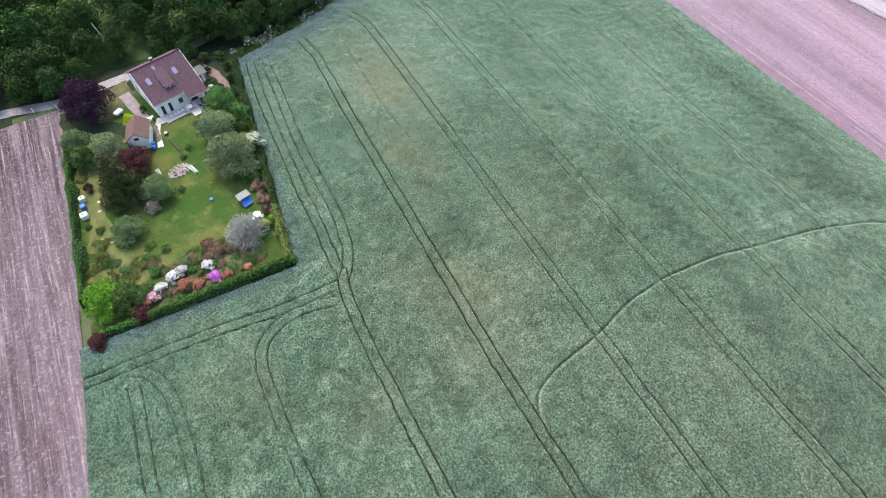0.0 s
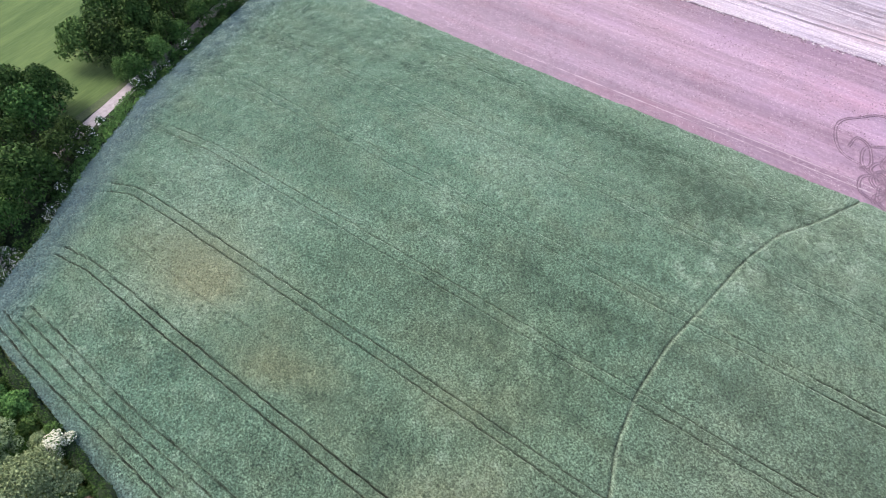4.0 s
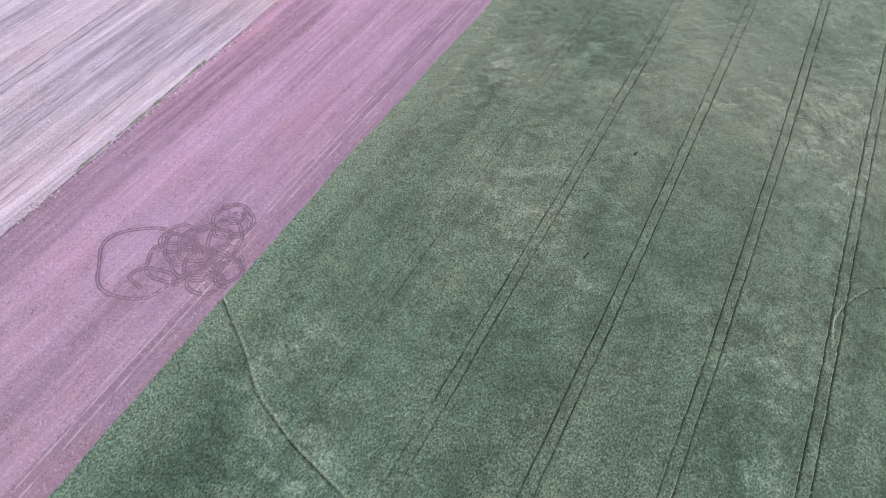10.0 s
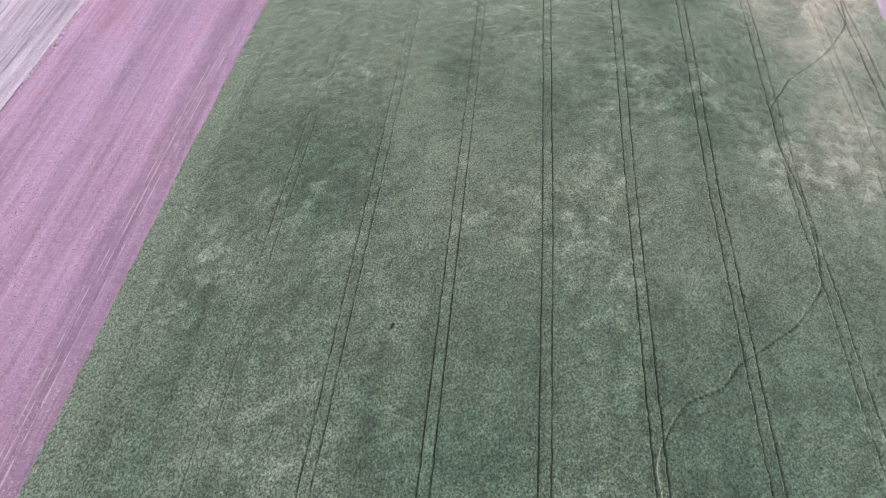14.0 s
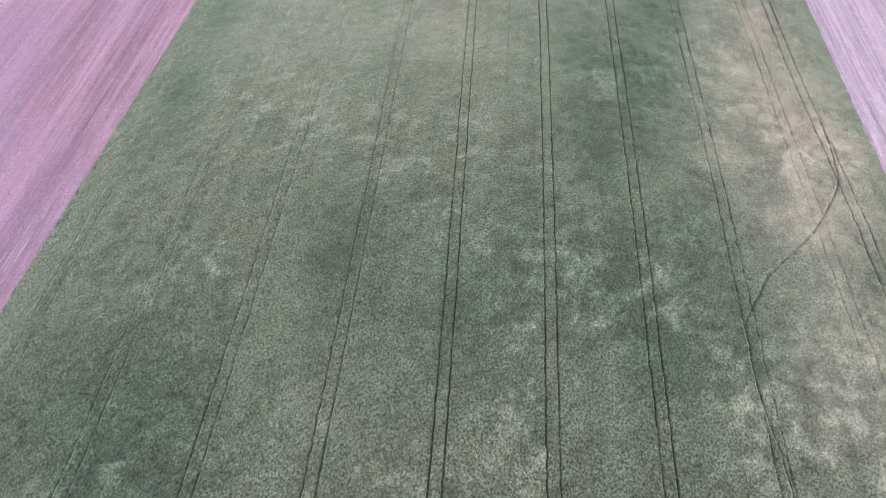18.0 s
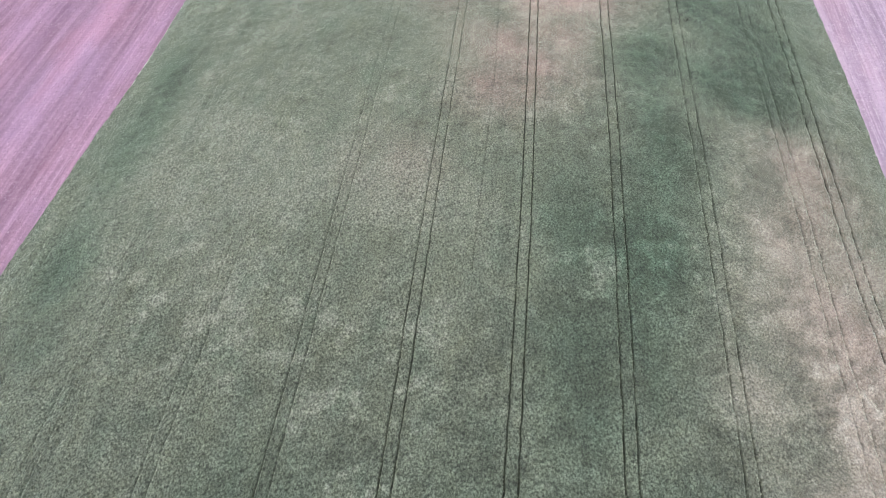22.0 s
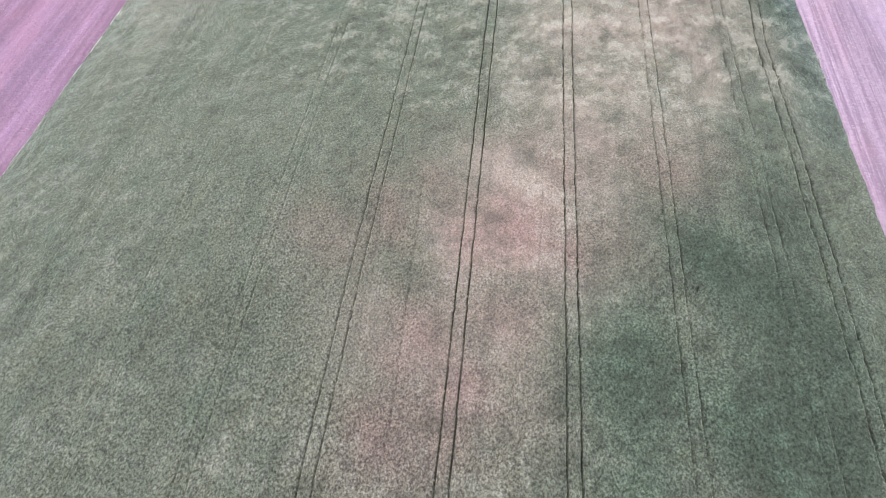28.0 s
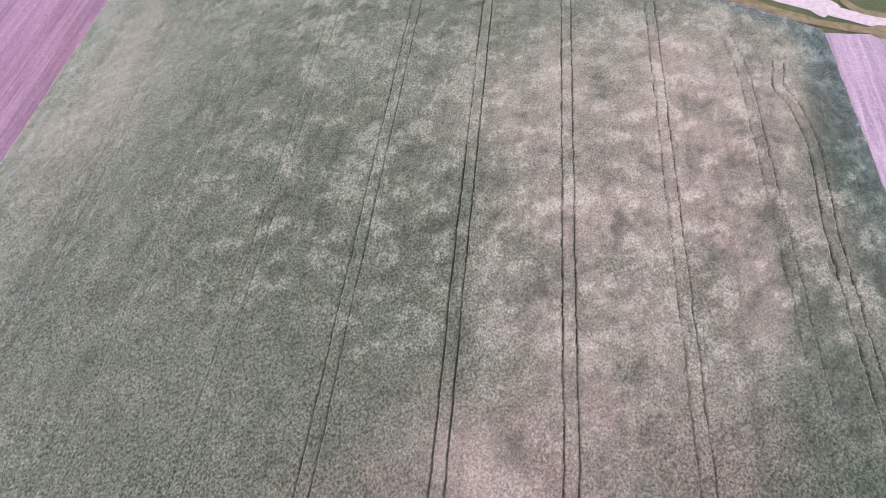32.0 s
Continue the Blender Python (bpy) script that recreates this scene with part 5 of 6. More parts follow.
shrub("garden_tree", "yellowish green tree on the field boundary", LEAF_GREY, 47.2, -174.6, 3.0, 4.8, 3400, 0.19, count=14, category="tree")
shrub("garden_tree", "dark green tree between hedge and garage", LEAF_MID, 46.6, -169.4, 3.0, 4.6, 3000, 0.19, count=12, category="tree")
shrub("yellow_shrub", "yellowish loose shrub under the dark spruce", LEAF_GREY, 42.6, -163.6, 2.6, 3.0, 2200, 0.17, count=10)
shrub("copper_beech", "large dark purple beech by the lane", LEAF_PURPLE, 43.6, -183.4, 5.6, 7.4, 8500, 0.22, count=20, category="tree")
shrub("wine_shrub", "small wine-red shrub near the water tanks", LEAF_WINE, 47.4, -162.6, 1.2, 1.8, 600, 0.14)
shrub("maple_tree", "bright fresh-green maple at the garden corner", LEAF_BRIGHT, 49.2, -136.2, 3.7, 5.2, 5200, 0.20, count=16, category="tree")
shrub("maple_tree", "softer green maple beside the bright one", LEAF_MID, 45.8, -135.0, 3.5, 4.2, 3800, 0.19, count=14, category="tree")
shrub("barberry", "dark red barberry ball at the field corner", LEAF_WINE, 51.4, -130.1, 1.9, 2.2, 1300, 0.14)
shrub("barberry", "dark red barberry in the front hedge", LEAF_WINE, 44.6, -131.6, 2.0, 2.4, 1400, 0.14)
shrub("lime_shrub", "yellow-green shrub beside the garage roof", LEAF_LIME, 37.0, -176.2, 1.7, 2.8, 1300, 0.15)
shrub("yard_bush", "round fresh green bush behind the house", LEAF_HEDGE, 30.6, -189.4, 1.9, 3.8, 1700, 0.16)
shrub("yard_bush", "dark bush beside the house wall", LEAF_DARK, 34.2, -179.0, 0.9, 1.5, 400, 0.14)
shrub("red_shrub", "reddish shrubs by the outbuilding", LEAF_WINE, 20.6, -188.0, 1.2, 1.5, 500, 0.14)
shrub("red_shrub", "reddish shrub in the side bed", LEAF_COPPER, 22.4, -187.0, 1.1, 1.4, 500, 0.14)
for i, (x, y, r, bl, label) in enumerate(((38.6, -136.3, 1.4, BLOOM_WHITE, "rhododendron in full white bloom"), (37.1, -136.8, 1.2, BLOOM_WHITE, "white rhododendron beside another"), (37.3, -133.9, 1.5, BLOOM_RED, "brick-red azalea in full bloom"), (35.2, -132.8, 1.2, BLOOM_RED, "brick-red azalea before the hedge"),
        (32.6, -133.1, 1.3, BLOOM_PURPLE, "magenta rhododendron in bloom"), (30.8, -132.4, 1.0, BLOOM_RED, "small red azalea in the bed"), (33.2, -135.9, 1.1, BLOOM_WHITE, "pale rhododendron ball on the bed's edge"),
        (40.9, -135.2, 1.2, BLOOM_WHITE, "white rhododendron with fading flowers"), (42.4, -134.0, 1.2, BLOOM_PINK, "pink azalea by the hedge"), (43.5, -133.3, 1.0, BLOOM_RED, "red azalea at the bed's end"), (27.4, -132.2, 0.9, BLOOM_RED, "dark red azalea under the silver tree"))):
    shrub("rhododendron", label, LEAF_MID, x, y, r, 1.3 + 0.3 * r, 800, 0.14, bl, 0.95, group="flowering shrubs of the bed")
for i in range(9):
    shrub("copper_shrub", "brownish copper shrub in the row along the hedge", LEAF_COPPER, 20.4 + 0.5 * math.sin(i * 2.1), -149.2 + i * 0.95, 1.15, 1.5, 650, 0.14, group="copper shrubs by the hedge")
for i, (x, y, r) in enumerate(((22.0, -180.4, 1.4), (19.8, -179.4, 1.2), (21.4, -186.6, 1.5), (24.6, -188.8, 1.3), (19.0, -188.8, 1.6), (15.6, -184.0, 1.3), (16.0, -179.6, 1.2), (17.0, -175.0, 1.4), (18.6, -173.4, 1.3), (16.6, -171.6, 1.4), (16.0, -187.8, 1.6), (19.6, -184.8, 1.0), (18.8, -177.6, 1.3))):
    shrub("side_bush", "dark bush crowding the shaded side yard", LEAF_DARK, x, y, r, 1.3 * r, 700, 0.16, group="bushes of the side yard")
for i, (x, y, r) in enumerate(((47.5, -139.6, 1.3), (45.4, -141.8, 1.1), (41.2, -139.0, 1.2), (39.4, -138.2, 1.0), (36.2, -138.4, 1.1), (31.2, -137.4, 1.0), (47.6, -144.6, 1.3), (48.2, -148.2, 1.0), (29.0, -164.4, 0.9), (30.4, -162.6, 0.8), (36.2, -158.4, 0.9), (32.8, -154.8, 0.8))):
    shrub("border_plant", "loose green perennial clump at the lawn's edge", (LEAF_MID, LEAF_GREY)[i % 2], x, y, r, 0.9, 450, 0.14, group="border plants")

rs = random.Random(9)
LEAF_OLIVE = leafy("yellowish_leaf", (0.075, 0.090, 0.020), (0.210, 0.225, 0.070))
for i in range(124):
    if i > 83:      # low plants filling the flower bed
        t = (i - 84) / 40
        x, y = 24.5 + 20 * t, rs.uniform(-139.0, -132.6) + 1.8 * t - 0.6
    elif i < 34:      # the mixed bed behind the rhododendrons
        x = rs.uniform(27.5, 42)
        y = -137.0 - abs(rs.gauss(0, 1.5)) - 0.10 * (x - 28)
    elif i < 58:    # rough grass and perennials at the lawn's end
        x, y = rs.gauss(44.5, 2.6), rs.gauss(-142.0, 1.9)
    elif i < 72:
        x, y = rs.uniform(46.8, 49.2), rs.choice((-146, -150, -153, -166, -168)) + rs.gauss(0, 1.2)
    else:
        x, y = rs.uniform(18.4, 21.2), rs.uniform(-156, -148)
    k = rs.choice((0, 0, 1, 2, 2, 3)) if i < 34 or i > 83 else rs.choice((0, 1, 3, 3, 3))
    shrub("border_plant", ("loose green perennial clump at the lawn's edge", "grey-green perennial clump in the border", "rust-tinted low shrub in the border", "yellowish tussock in the rough grass")[k], (LEAF_MID, LEAF_GREY, LEAF_COPPER, LEAF_OLIVE)[k], x, y, rs.uniform(0.7, 1.6), rs.uniform(0.5, 1.3) if i < 34 else rs.uniform(0.3, 0.8), 420, 0.14, group="border plants")
shrub("corner_shrub", "clipped shrub closing the hedge corner", LEAF_HEDGE, 20.6, -130.1, 1.1, 2.1, 900, 0.14)
# leaning spruce
random.seed(5)
spruce = thing("spruce", "tall dark spruce with drooping branches", "tree", at(41.6, -157.4))
bm = bmesh.new()
tube(bm, (0, 0, -0.3), (0, 0, 11.4), 0.26, 0.05, 8)
part("trunk", bm, BARK, spruce)
sp = []
for i in range(46):
    k = i / 46
    a, d = i * 2.4, (1 - k) * 4.5 + 0.4
    sp.append((d * 0.6 * math.cos(a), d * 0.6 * math.sin(a), 1.0 + 10.4 * k, d * 0.36 + 0.12, d * 0.40 + 0.12, 0.30))
part("crown", cloud(10000, sp, 0.18, 0.4), LEAF_CONIFER, spruce)


# ---- hedges ----
def hedge(name, label, points, width, height, n, leaf, uneven=0.15):
    t = thing(name, label, "hedge", None)
    X, Y, Z = ribbon(points, width / 2, G, 0.8, uneven, 3)
    k = X.shape[0]
    prof = np.array([0.0, 0.9, 1.0, 0.9, 0.0])
    Zt = G - 0.1 + (height - 0.12) * prof[None] * (0.92 + 0.16 * vnoise(X, Y, 1.6, 4))
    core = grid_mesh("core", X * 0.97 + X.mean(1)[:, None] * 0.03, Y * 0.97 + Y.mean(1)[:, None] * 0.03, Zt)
    # one dark sheet puts the shade inside the hedge into colour
    part("core", core, SHADE_FLOOR, t, "dark inner sheet standing for shade among the twigs")
    i, u = rng.integers(0, k - 1, n), rng.random(n)
    v = rng.uniform(-1, 1, n)
    fr = (v + 1) / 2 * 4
    j = np.minimum(fr.astype(int), 3)
    w = fr - j
    lerp = lambda A: (A[i, j] * (1 - w) + A[i, j + 1] * w) * (1 - u) + (A[i + 1, j] * (1 - w) + A[i + 1, j + 1] * w) * u
    c = np.stack([lerp(X), lerp(Y), lerp(Zt)], 1)
    side = np.stack([lerp(X) - lerp(np.repeat(X[:, 2:3], 5, 1)), lerp(Y) - lerp(np.repeat(Y[:, 2:3], 5, 1)), 0.55 + 0 * u], 1)
    c += rng.normal(0, 0.07, c.shape) + side * 0.06
    part("foliage", quad_mesh("foliage", *leaves(c, side, 0.14, 0.6)), leaf, t)
    return t


hedge("garden_hedge", "clipped green hedge facing the crop", [(43.5, -130.7), (36, -130.4), (28, -130.3), (20.9, -130.2)], 1.7, 2.3, 5200, LEAF_HEDGE)
hedge("garden_hedge", "clipped hedge end behind the barberry", [(51, -131.2), (45, -130.9)], 1.4, 1.7, 1000, LEAF_HEDGE)
hedge("garden_hedge", "yellowish hedge along the crop by the silver tree", [(20.9, -130.4), (20.2, -136), (19.4, -142)], 1.9, 2.3, 2600, LEAF_OLIVE, 0.3)
hedge("boundary_hedge", "loose hedge between garden and crop", [(19.3, -142), (17.9, -153), (16.4, -165), (15.0, -176), (14.2, -184)], 2.0, 2.2, 7000, LEAF_DARK, 0.5)
hedge("field_hedge", "uneven hedge along the stubble field", [(49.2, -176), (50.0, -166), (50.8, -156), (51.4, -146), (51.9, -138)], 1.5, 2.4, 5600, LEAF_HEDGE, 0.6)


# ---- the house ----
W_END = Vector((23.2, -183.9, G))
AX = math.atan2(2.4, 10.2)
HOUSE = Matrix.Translation(W_END) @ Matrix.Rotation(AX, 4, "Z")
SLOPE, RIDGE = 0.588, 7.6          # local: x along the ridge, y towards the garden


def roof_z(v):
    return RIDGE - SLOPE * abs(v)


house = thing("house", "white rendered house under a red-brown tiled roof", "house", HOUSE)
FRONT, BACK, LEN = 6.3, -5.2, 10.4
part("wall", prism([(0.3, BACK), (LEN - 0.3, BACK), (LEN - 0.3, FRONT), (0.3, FRONT)], -0.2, 3.45), WHITE_WALL, house, "white rendered outer wall")
for x0, x1 in ((0.3, 0.62), (LEN - 0.62, LEN - 0.3)):
    bm = bmesh.new()
    vs = [[bm.verts.new((x, y, z)) for y, z in ((BACK, 3.45), (FRONT, 3.45), (FRONT, roof_z(FRONT) - 0.25), (0, RIDGE - 0.3), (BACK, roof_z(BACK) - 0.25))] for x in (x0, x1)]
    bm.faces.new(vs[0])
    bm.faces.new(vs[1][::-1])
    for i in range(5):
        bm.faces.new((vs[0][i], vs[0][(i + 1) % 5], vs[1][(i + 1) % 5], vs[1][i]))
    bmesh.ops.recalc_face_normals(bm, faces=bm.faces)
    part("gable", bm, WHITE_WALL, house, "white gable wall")


def courses(x0, x1, v0, v1, step=0.36):
    """A roof slope laid in stepped tile courses from the eave up to the ridge."""
    bm = bmesh.new()
    sign = 1 if v1 > v0 else -1
    rows = max(2, int(abs(v1 - v0) / step))
    for i in range(rows):
        a, b = v0 + (v1 - v0) * i / rows, v0 + (v1 - v0) * (i + 1) / rows + 0.05 * sign
        za, zb = roof_z(a), roof_z(b) + 0.045
        n = max(1, int((x1 - x0) / 0.9))
        for k in range(n):
            xa, xb = x0 + (x1 - x0) * k / n, x0 + (x1 - x0) * (k + 1) / n - 0.015
            j = 0.012 * random.random()
            top = [bm.verts.new(p) for p in ((xa, a, za + j), (xb, a, za + j), (xb, b, zb + j), (xa, b, zb + j))]
            low = [bm.verts.new((v.co.x, v.co.y, v.co.z - 0.09)) for v in top]
            bm.faces.new(top)
            bm.faces.new(low[::-1])
            for q in range(4):
                bm.faces.new((low[q], low[(q + 1) % 4], top[(q + 1) % 4], top[q]))
    bmesh.ops.recalc_face_normals(bm, faces=bm.faces)
    return bm


random.seed(3)
roof = part("roof", courses(-0.1, LEN + 0.1, 0, -5.8), TILE, house, "back roof slope in tile courses")
part("roof", courses(4.15, LEN + 0.1, 0, 6.85), TILE, house, "front roof slope in tile courses")
part("roof", courses(-0.1, 4.13, 0, 8.3), TILE, house, "long roof slope over the terrace")
bm = bmesh.new()
tube(bm, (-0.1, 0, RIDGE + 0.02), (LEN + 0.1, 0, RIDGE + 0.02), 0.14, 0.14, 8)
part("ridge_cap", bm, TILE, roof)
for x in (-0.13, LEN + 0.05):
    part("verge_board", slab([(x, 0, RIDGE + 0.04), (x + 0.1, 0, RIDGE + 0.04), (x + 0.1, 6.9, roof_z(6.9) + 0.04), (x, 6.9, roof_z(6.9) + 0.04)], 0.22), WHITE_PAINT, house, "white verge board")
for x0, x1, v in ((4.15, LEN + 0.1, 6.95), (-0.1, 4.13, 8.4)):
    bm = bmesh.new()
    tube(bm, (x0, v, roof_z(v) + 0.02), (x1, v, roof_z(v) + 0.02), 0.08, 0.08, 8)
    part("gutter", bm, GREY_SHEET, house, "grey metal gutter")
for x, v, a, b in ((8.5, 2.9, 0.8, 1.2), (3.1, 3.0, 0.8, 1.2), (6.2, 1.1, 0.5, 0.7)):
    q = lambda u, w, up: (u, w, roof_z(w) + up)
    fr = part("roof_window", slab([q(x - a / 2, v - b / 2, 0.16), q(x + a / 2, v - b / 2, 0.16), q(x + a / 2, v + b / 2, 0.16), q(x - a / 2, v + b / 2, 0.16)], 0.14), GREY_SHEET, house, "roof window with a pale blue pane")
    part("pane", slab([q(x - a / 2 + 0.07, v - b / 2 + 0.07, 0.175), q(x + a / 2 - 0.07, v - b / 2 + 0.07, 0.175), q(x + a / 2 - 0.07, v + b / 2 - 0.07, 0.175), q(x - a / 2 + 0.07, v + b / 2 - 0.07, 0.175)], 0.03), SKYGLASS, fr)
dormer = part("dormer", prism([(4.85, 1.8), (6.55, 1.8), (6.55, 5.0), (4.85, 5.0)], 4.3, 5.0), TILE, house, "tile-hung shed dormer")
part("dormer_roof", slab([(4.65, 1.4, roof_z(1.4) + 0.10), (6.75, 1.4, roof_z(1.4) + 0.10), (6.75, 5.25, 5.15), (4.65, 5.25, 5.15)], 0.14), TILE, dormer)
for x in (4.92, 5.72):
    part("window_frame", boxed(x, 4.98, 4.22, x + 0.76, 5.16, 5.0, bevel=0.01), WHITE_PAINT, dormer)
    part("pane", boxed(x + 0.12, 5.12, 4.34, x + 0.64, 5.172, 4.88), GLASS, dormer)
chim = part("chimney", boxed(5.2, -1.3, 5.6, 5.8, -0.8, 7.75, bevel=0.02), BRICK, house, "brick chimney stack")
part("chimney_cap", boxed(5.14, -1.36, 7.75, 5.86, -0.74, 7.83), GREY_SHEET, chim)
for x, z0, z1, w in ((9.0, 0.4, 2.5, 0.75), (7.5, 0.4, 2.5, 0.75), (5.2, 1.2, 2.4, 1.0), (2.6, 0.2, 2.3, 1.6)):
    win = part("window", boxed(x - w / 2, FRONT - 0.02, z0, x + w / 2, FRONT + 0.06, z1, bevel=0.01), WHITE_PAINT, house, "white framed window")
    part("pane", boxed(x - w / 2 + 0.08, FRONT + 0.03, z0 + 0.08, x + w / 2 - 0.08, FRONT + 0.075, z1 - 0.08), GLASS, win)
    part("sill", boxed(x - w / 2 - 0.08, FRONT, z0 - 0.08, x + w / 2 + 0.08, FRONT + 0.16, z0 - 0.02), STONE, win)
for y in (-2.5, 1.5):
    win = part("window", boxed(LEN - 0.34, y - 0.5, 1.2, LEN - 0.24, y + 0.5, 2.4, bevel=0.01), WHITE_PAINT, house, "white framed window")
    part("pane", boxed(LEN - 0.3, y - 0.42, 1.28, LEN - 0.225, y + 0.42, 2.32), GLASS, win)
for x in (0.3, 3.9):
    part("porch_post", boxed(x - 0.07, 7.9, -0.1, x + 0.07, 8.04, roof_z(8.0) - 0.08), WOOD, house, "timber porch post")

# terrace with slabs
terrace = tagged(part("terrace", prism([(HOUSE @ Vector(p)).to_2d()[:] for p in ((-1.2, 6.35, 0), (LEN + 0.6, 6.35, 0), (LEN + 0.4, 8.0, 0), (5, 8.9, 0), (2.2, 10.4, 0), (-1.6, 10.2, 0))], G - 0.1, G + 0.16), PAVING), "pale paved terrace along the house", "terrace", kind="structure")
slab_mesh = None
for i in range(20):
    for k in range(7):
        u, v = -1.3 + i * 0.62, 6.4 + k * 0.6
        if v > 8.2 and (u > 4.6 or u < -1.4) or v > 7.6 and u > 9.6:
            continue
        if slab_mesh is None:
            one = part("paving_slab", boxed(0, 0, 0, 0.58, 0.56, 0.03, bevel=0.008), PAVING, terrace)
            slab_mesh = one.data
        else:
            one = new("paving_slab", slab_mesh)
            one.parent = terrace
        one.matrix_local = HOUSE @ Matrix.Translation((u, v, 0.165)) @ Matrix.Rotation(random.uniform(-0.01, 0.01), 4, "Z")


# ---- garage ----
GM = Matrix.Translation((36.2, -171.0, G)) @ Matrix.Rotation(radians(76), 4, "Z")
garage = thing("garage", "small white garage with a rusty tiled gable roof", "garage", GM)
part("wall", prism([(-2.5, -1.9), (2.5, -1.9), (2.5, 1.9), (-2.5, 1.9)], -0.2, 2.6), WHITE_WALL, garage, "white rendered wall")
for x in (-2.5, 2.3):
    bm = bmesh.new()
    vs = [[bm.verts.new((a, y, z)) for y, z in ((-1.9, 2.6), (1.9, 2.6), (0, 4.0))] for a in (x, x + 0.2)]
    bm.faces.new(vs[0])
    bm.faces.new(vs[1][::-1])
    for i in range(3):
        bm.faces.new((vs[0][i], vs[0][(i + 1) % 3], vs[1][(i + 1) % 3], vs[1][i]))
    bmesh.ops.recalc_face_normals(bm, faces=bm.faces)
    part("gable", bm, WHITE_WALL, garage, "white gable")
for s in (-1, 1):
    slope = part("roof", slab([(-2.7, 0, 4.14), (2.75, 0, 4.14), (2.75, s * 2.2, 2.48), (-2.7, s * 2.2, 2.48)], 0.1), TILE_RED, garage, "rusty red roof slope")
    for i in range(7):
        a, b = i / 7 + 0.01, (i + 1) / 7
        part("tile_course", slab([(-2.71, s * 2.2 * a, 4.155 - 1.66 * a), (2.76, s * 2.2 * a, 4.155 - 1.66 * a), (2.76, s * 2.2 * b, 4.195 - 1.66 * b), (-2.71, s * 2.2 * b, 4.195 - 1.66 * b)], 0.05), TILE_RED, slope)
win = part("window", boxed(2.48, -0.5, 2.35, 2.56, 0.5, 3.05, bevel=0.01), WHITE_PAINT, garage, "small gable window")
part("pane", boxed(2.52, -0.42, 2.43, 2.575, 0.42, 2.97), GLASS, win)

# ---- outbuilding by the side path ----
om = Matrix.Translation((21.2, -183.4, G)) @ Matrix.Rotation(AX, 4, "Z") @ Matrix.Diagonal((0.75, 0.8, 0.95, 1))
lean = thing("outbuilding", "small lean-to with a weathered grey felt roof", "shed", om)
part("wall", boxed(-1.2, -1.5, -0.1, 1.2, 1.5, 1.9, bevel=0.01), WOOD, lean, "dark timber wall")
part("roof", slab([(-1.4, -1.7, 2.35), (1.4, -1.7, 2.35), (1.4, 1.7, 2.0), (-1.4, 1.7, 2.0)], 0.08), plain("weathered_felt", (0.07, 0.07, 0.08), (0.15, 0.15, 0.165), 2.0, 0.9), lean, "weathered grey felt roof")
part("door", boxed(-0.4, 1.49, 0.0, 0.4, 1.54, 1.75, bevel=0.01), WHITE_PAINT, lean, "plain white door")

# ---- blue garden shed ----
sm = Matrix.Translation((23.5, -146.6, G)) @ Matrix.Rotation(radians(14), 4, "Z") @ Matrix.Diagonal((0.88, 0.78, 0.85, 1))
shed = thing("garden_shed", "small open shed with a grey roof and blue tarpaulin", "shed", sm)
for x, y in ((-1.1, -0.8), (1.1, -0.8), (-1.1, 0.8), (1.1, 0.8)):
    part("post", boxed(x - 0.05, y - 0.05, -0.1, x + 0.05, y + 0.05, 1.85), WOOD, shed)
part("back_wall", boxed(-1.1, -0.84, 0, 1.1, -0.78, 1.8), WOOD, shed)
part("roof", slab([(-1.3, -1.05, 2.05), (1.3, -1.05, 2.05), (1.3, 0.75, 1.85), (-1.3, 0.75, 1.85)], 0.07), GREY_SHEET, shed, "grey felt roof")
X, Y = np.meshgrid(np.linspace(-1.1, 1.1, 14), np.linspace(0.2, 1.9, 12))
part("tarpaulin", grid_mesh("tarpaulin", X, Y, 1.2 - 0.42 * (Y - 0.2) + 0.14 * (vnoise(X * 4, Y * 4, 1.0, 7) - 0.5)), BLUE_PLASTIC, shed, "crumpled blue tarpaulin")
part("load", boxed(-0.95, 0.0, 0, 0.95, 1.5, 0.52, bevel=0.1), WOOD, shed, "stacked firewood")


# ---- small garden things ----
def barrel(name, label, mat, x, y, r, h, category="barrel", group=""):
    t = thing(name, label, category, at(x, y), group)
    bm = bmesh.new()
    for z0, z1, a, b in ((0, h * 0.2, r * 0.92, r), (h * 0.2, h * 0.8, r, r), (h * 0.8, h, r, r * 0.9)):
        tube(bm, (0, 0, z0), (0, 0, z1), a, b, 14)
    part("body", bm, mat, t)
    bm = bmesh.new()
    tube(bm, (0, 0, h - 0.02), (0, 0, h + 0.05), r * 0.96, r * 0.94, 14)
    part("lid", bm, mat, t)
    return t


barrel("rain_barrel", "blue plastic rain barrel by the garage", BLUE_PLASTIC, 34.5, -168.3, 0.38, 1.0, group="rain barrels")
barrel("rain_barrel", "second blue barrel beside the garage wall", BLUE_PLASTIC, 34.7, -167.3, 0.36, 0.95, group="rain barrels")
barrel("rain_barrel", "blue barrel between the white tanks", BLUE_PLASTIC, 49.0, -158.7, 0.5, 1.0, group="rain barrels")
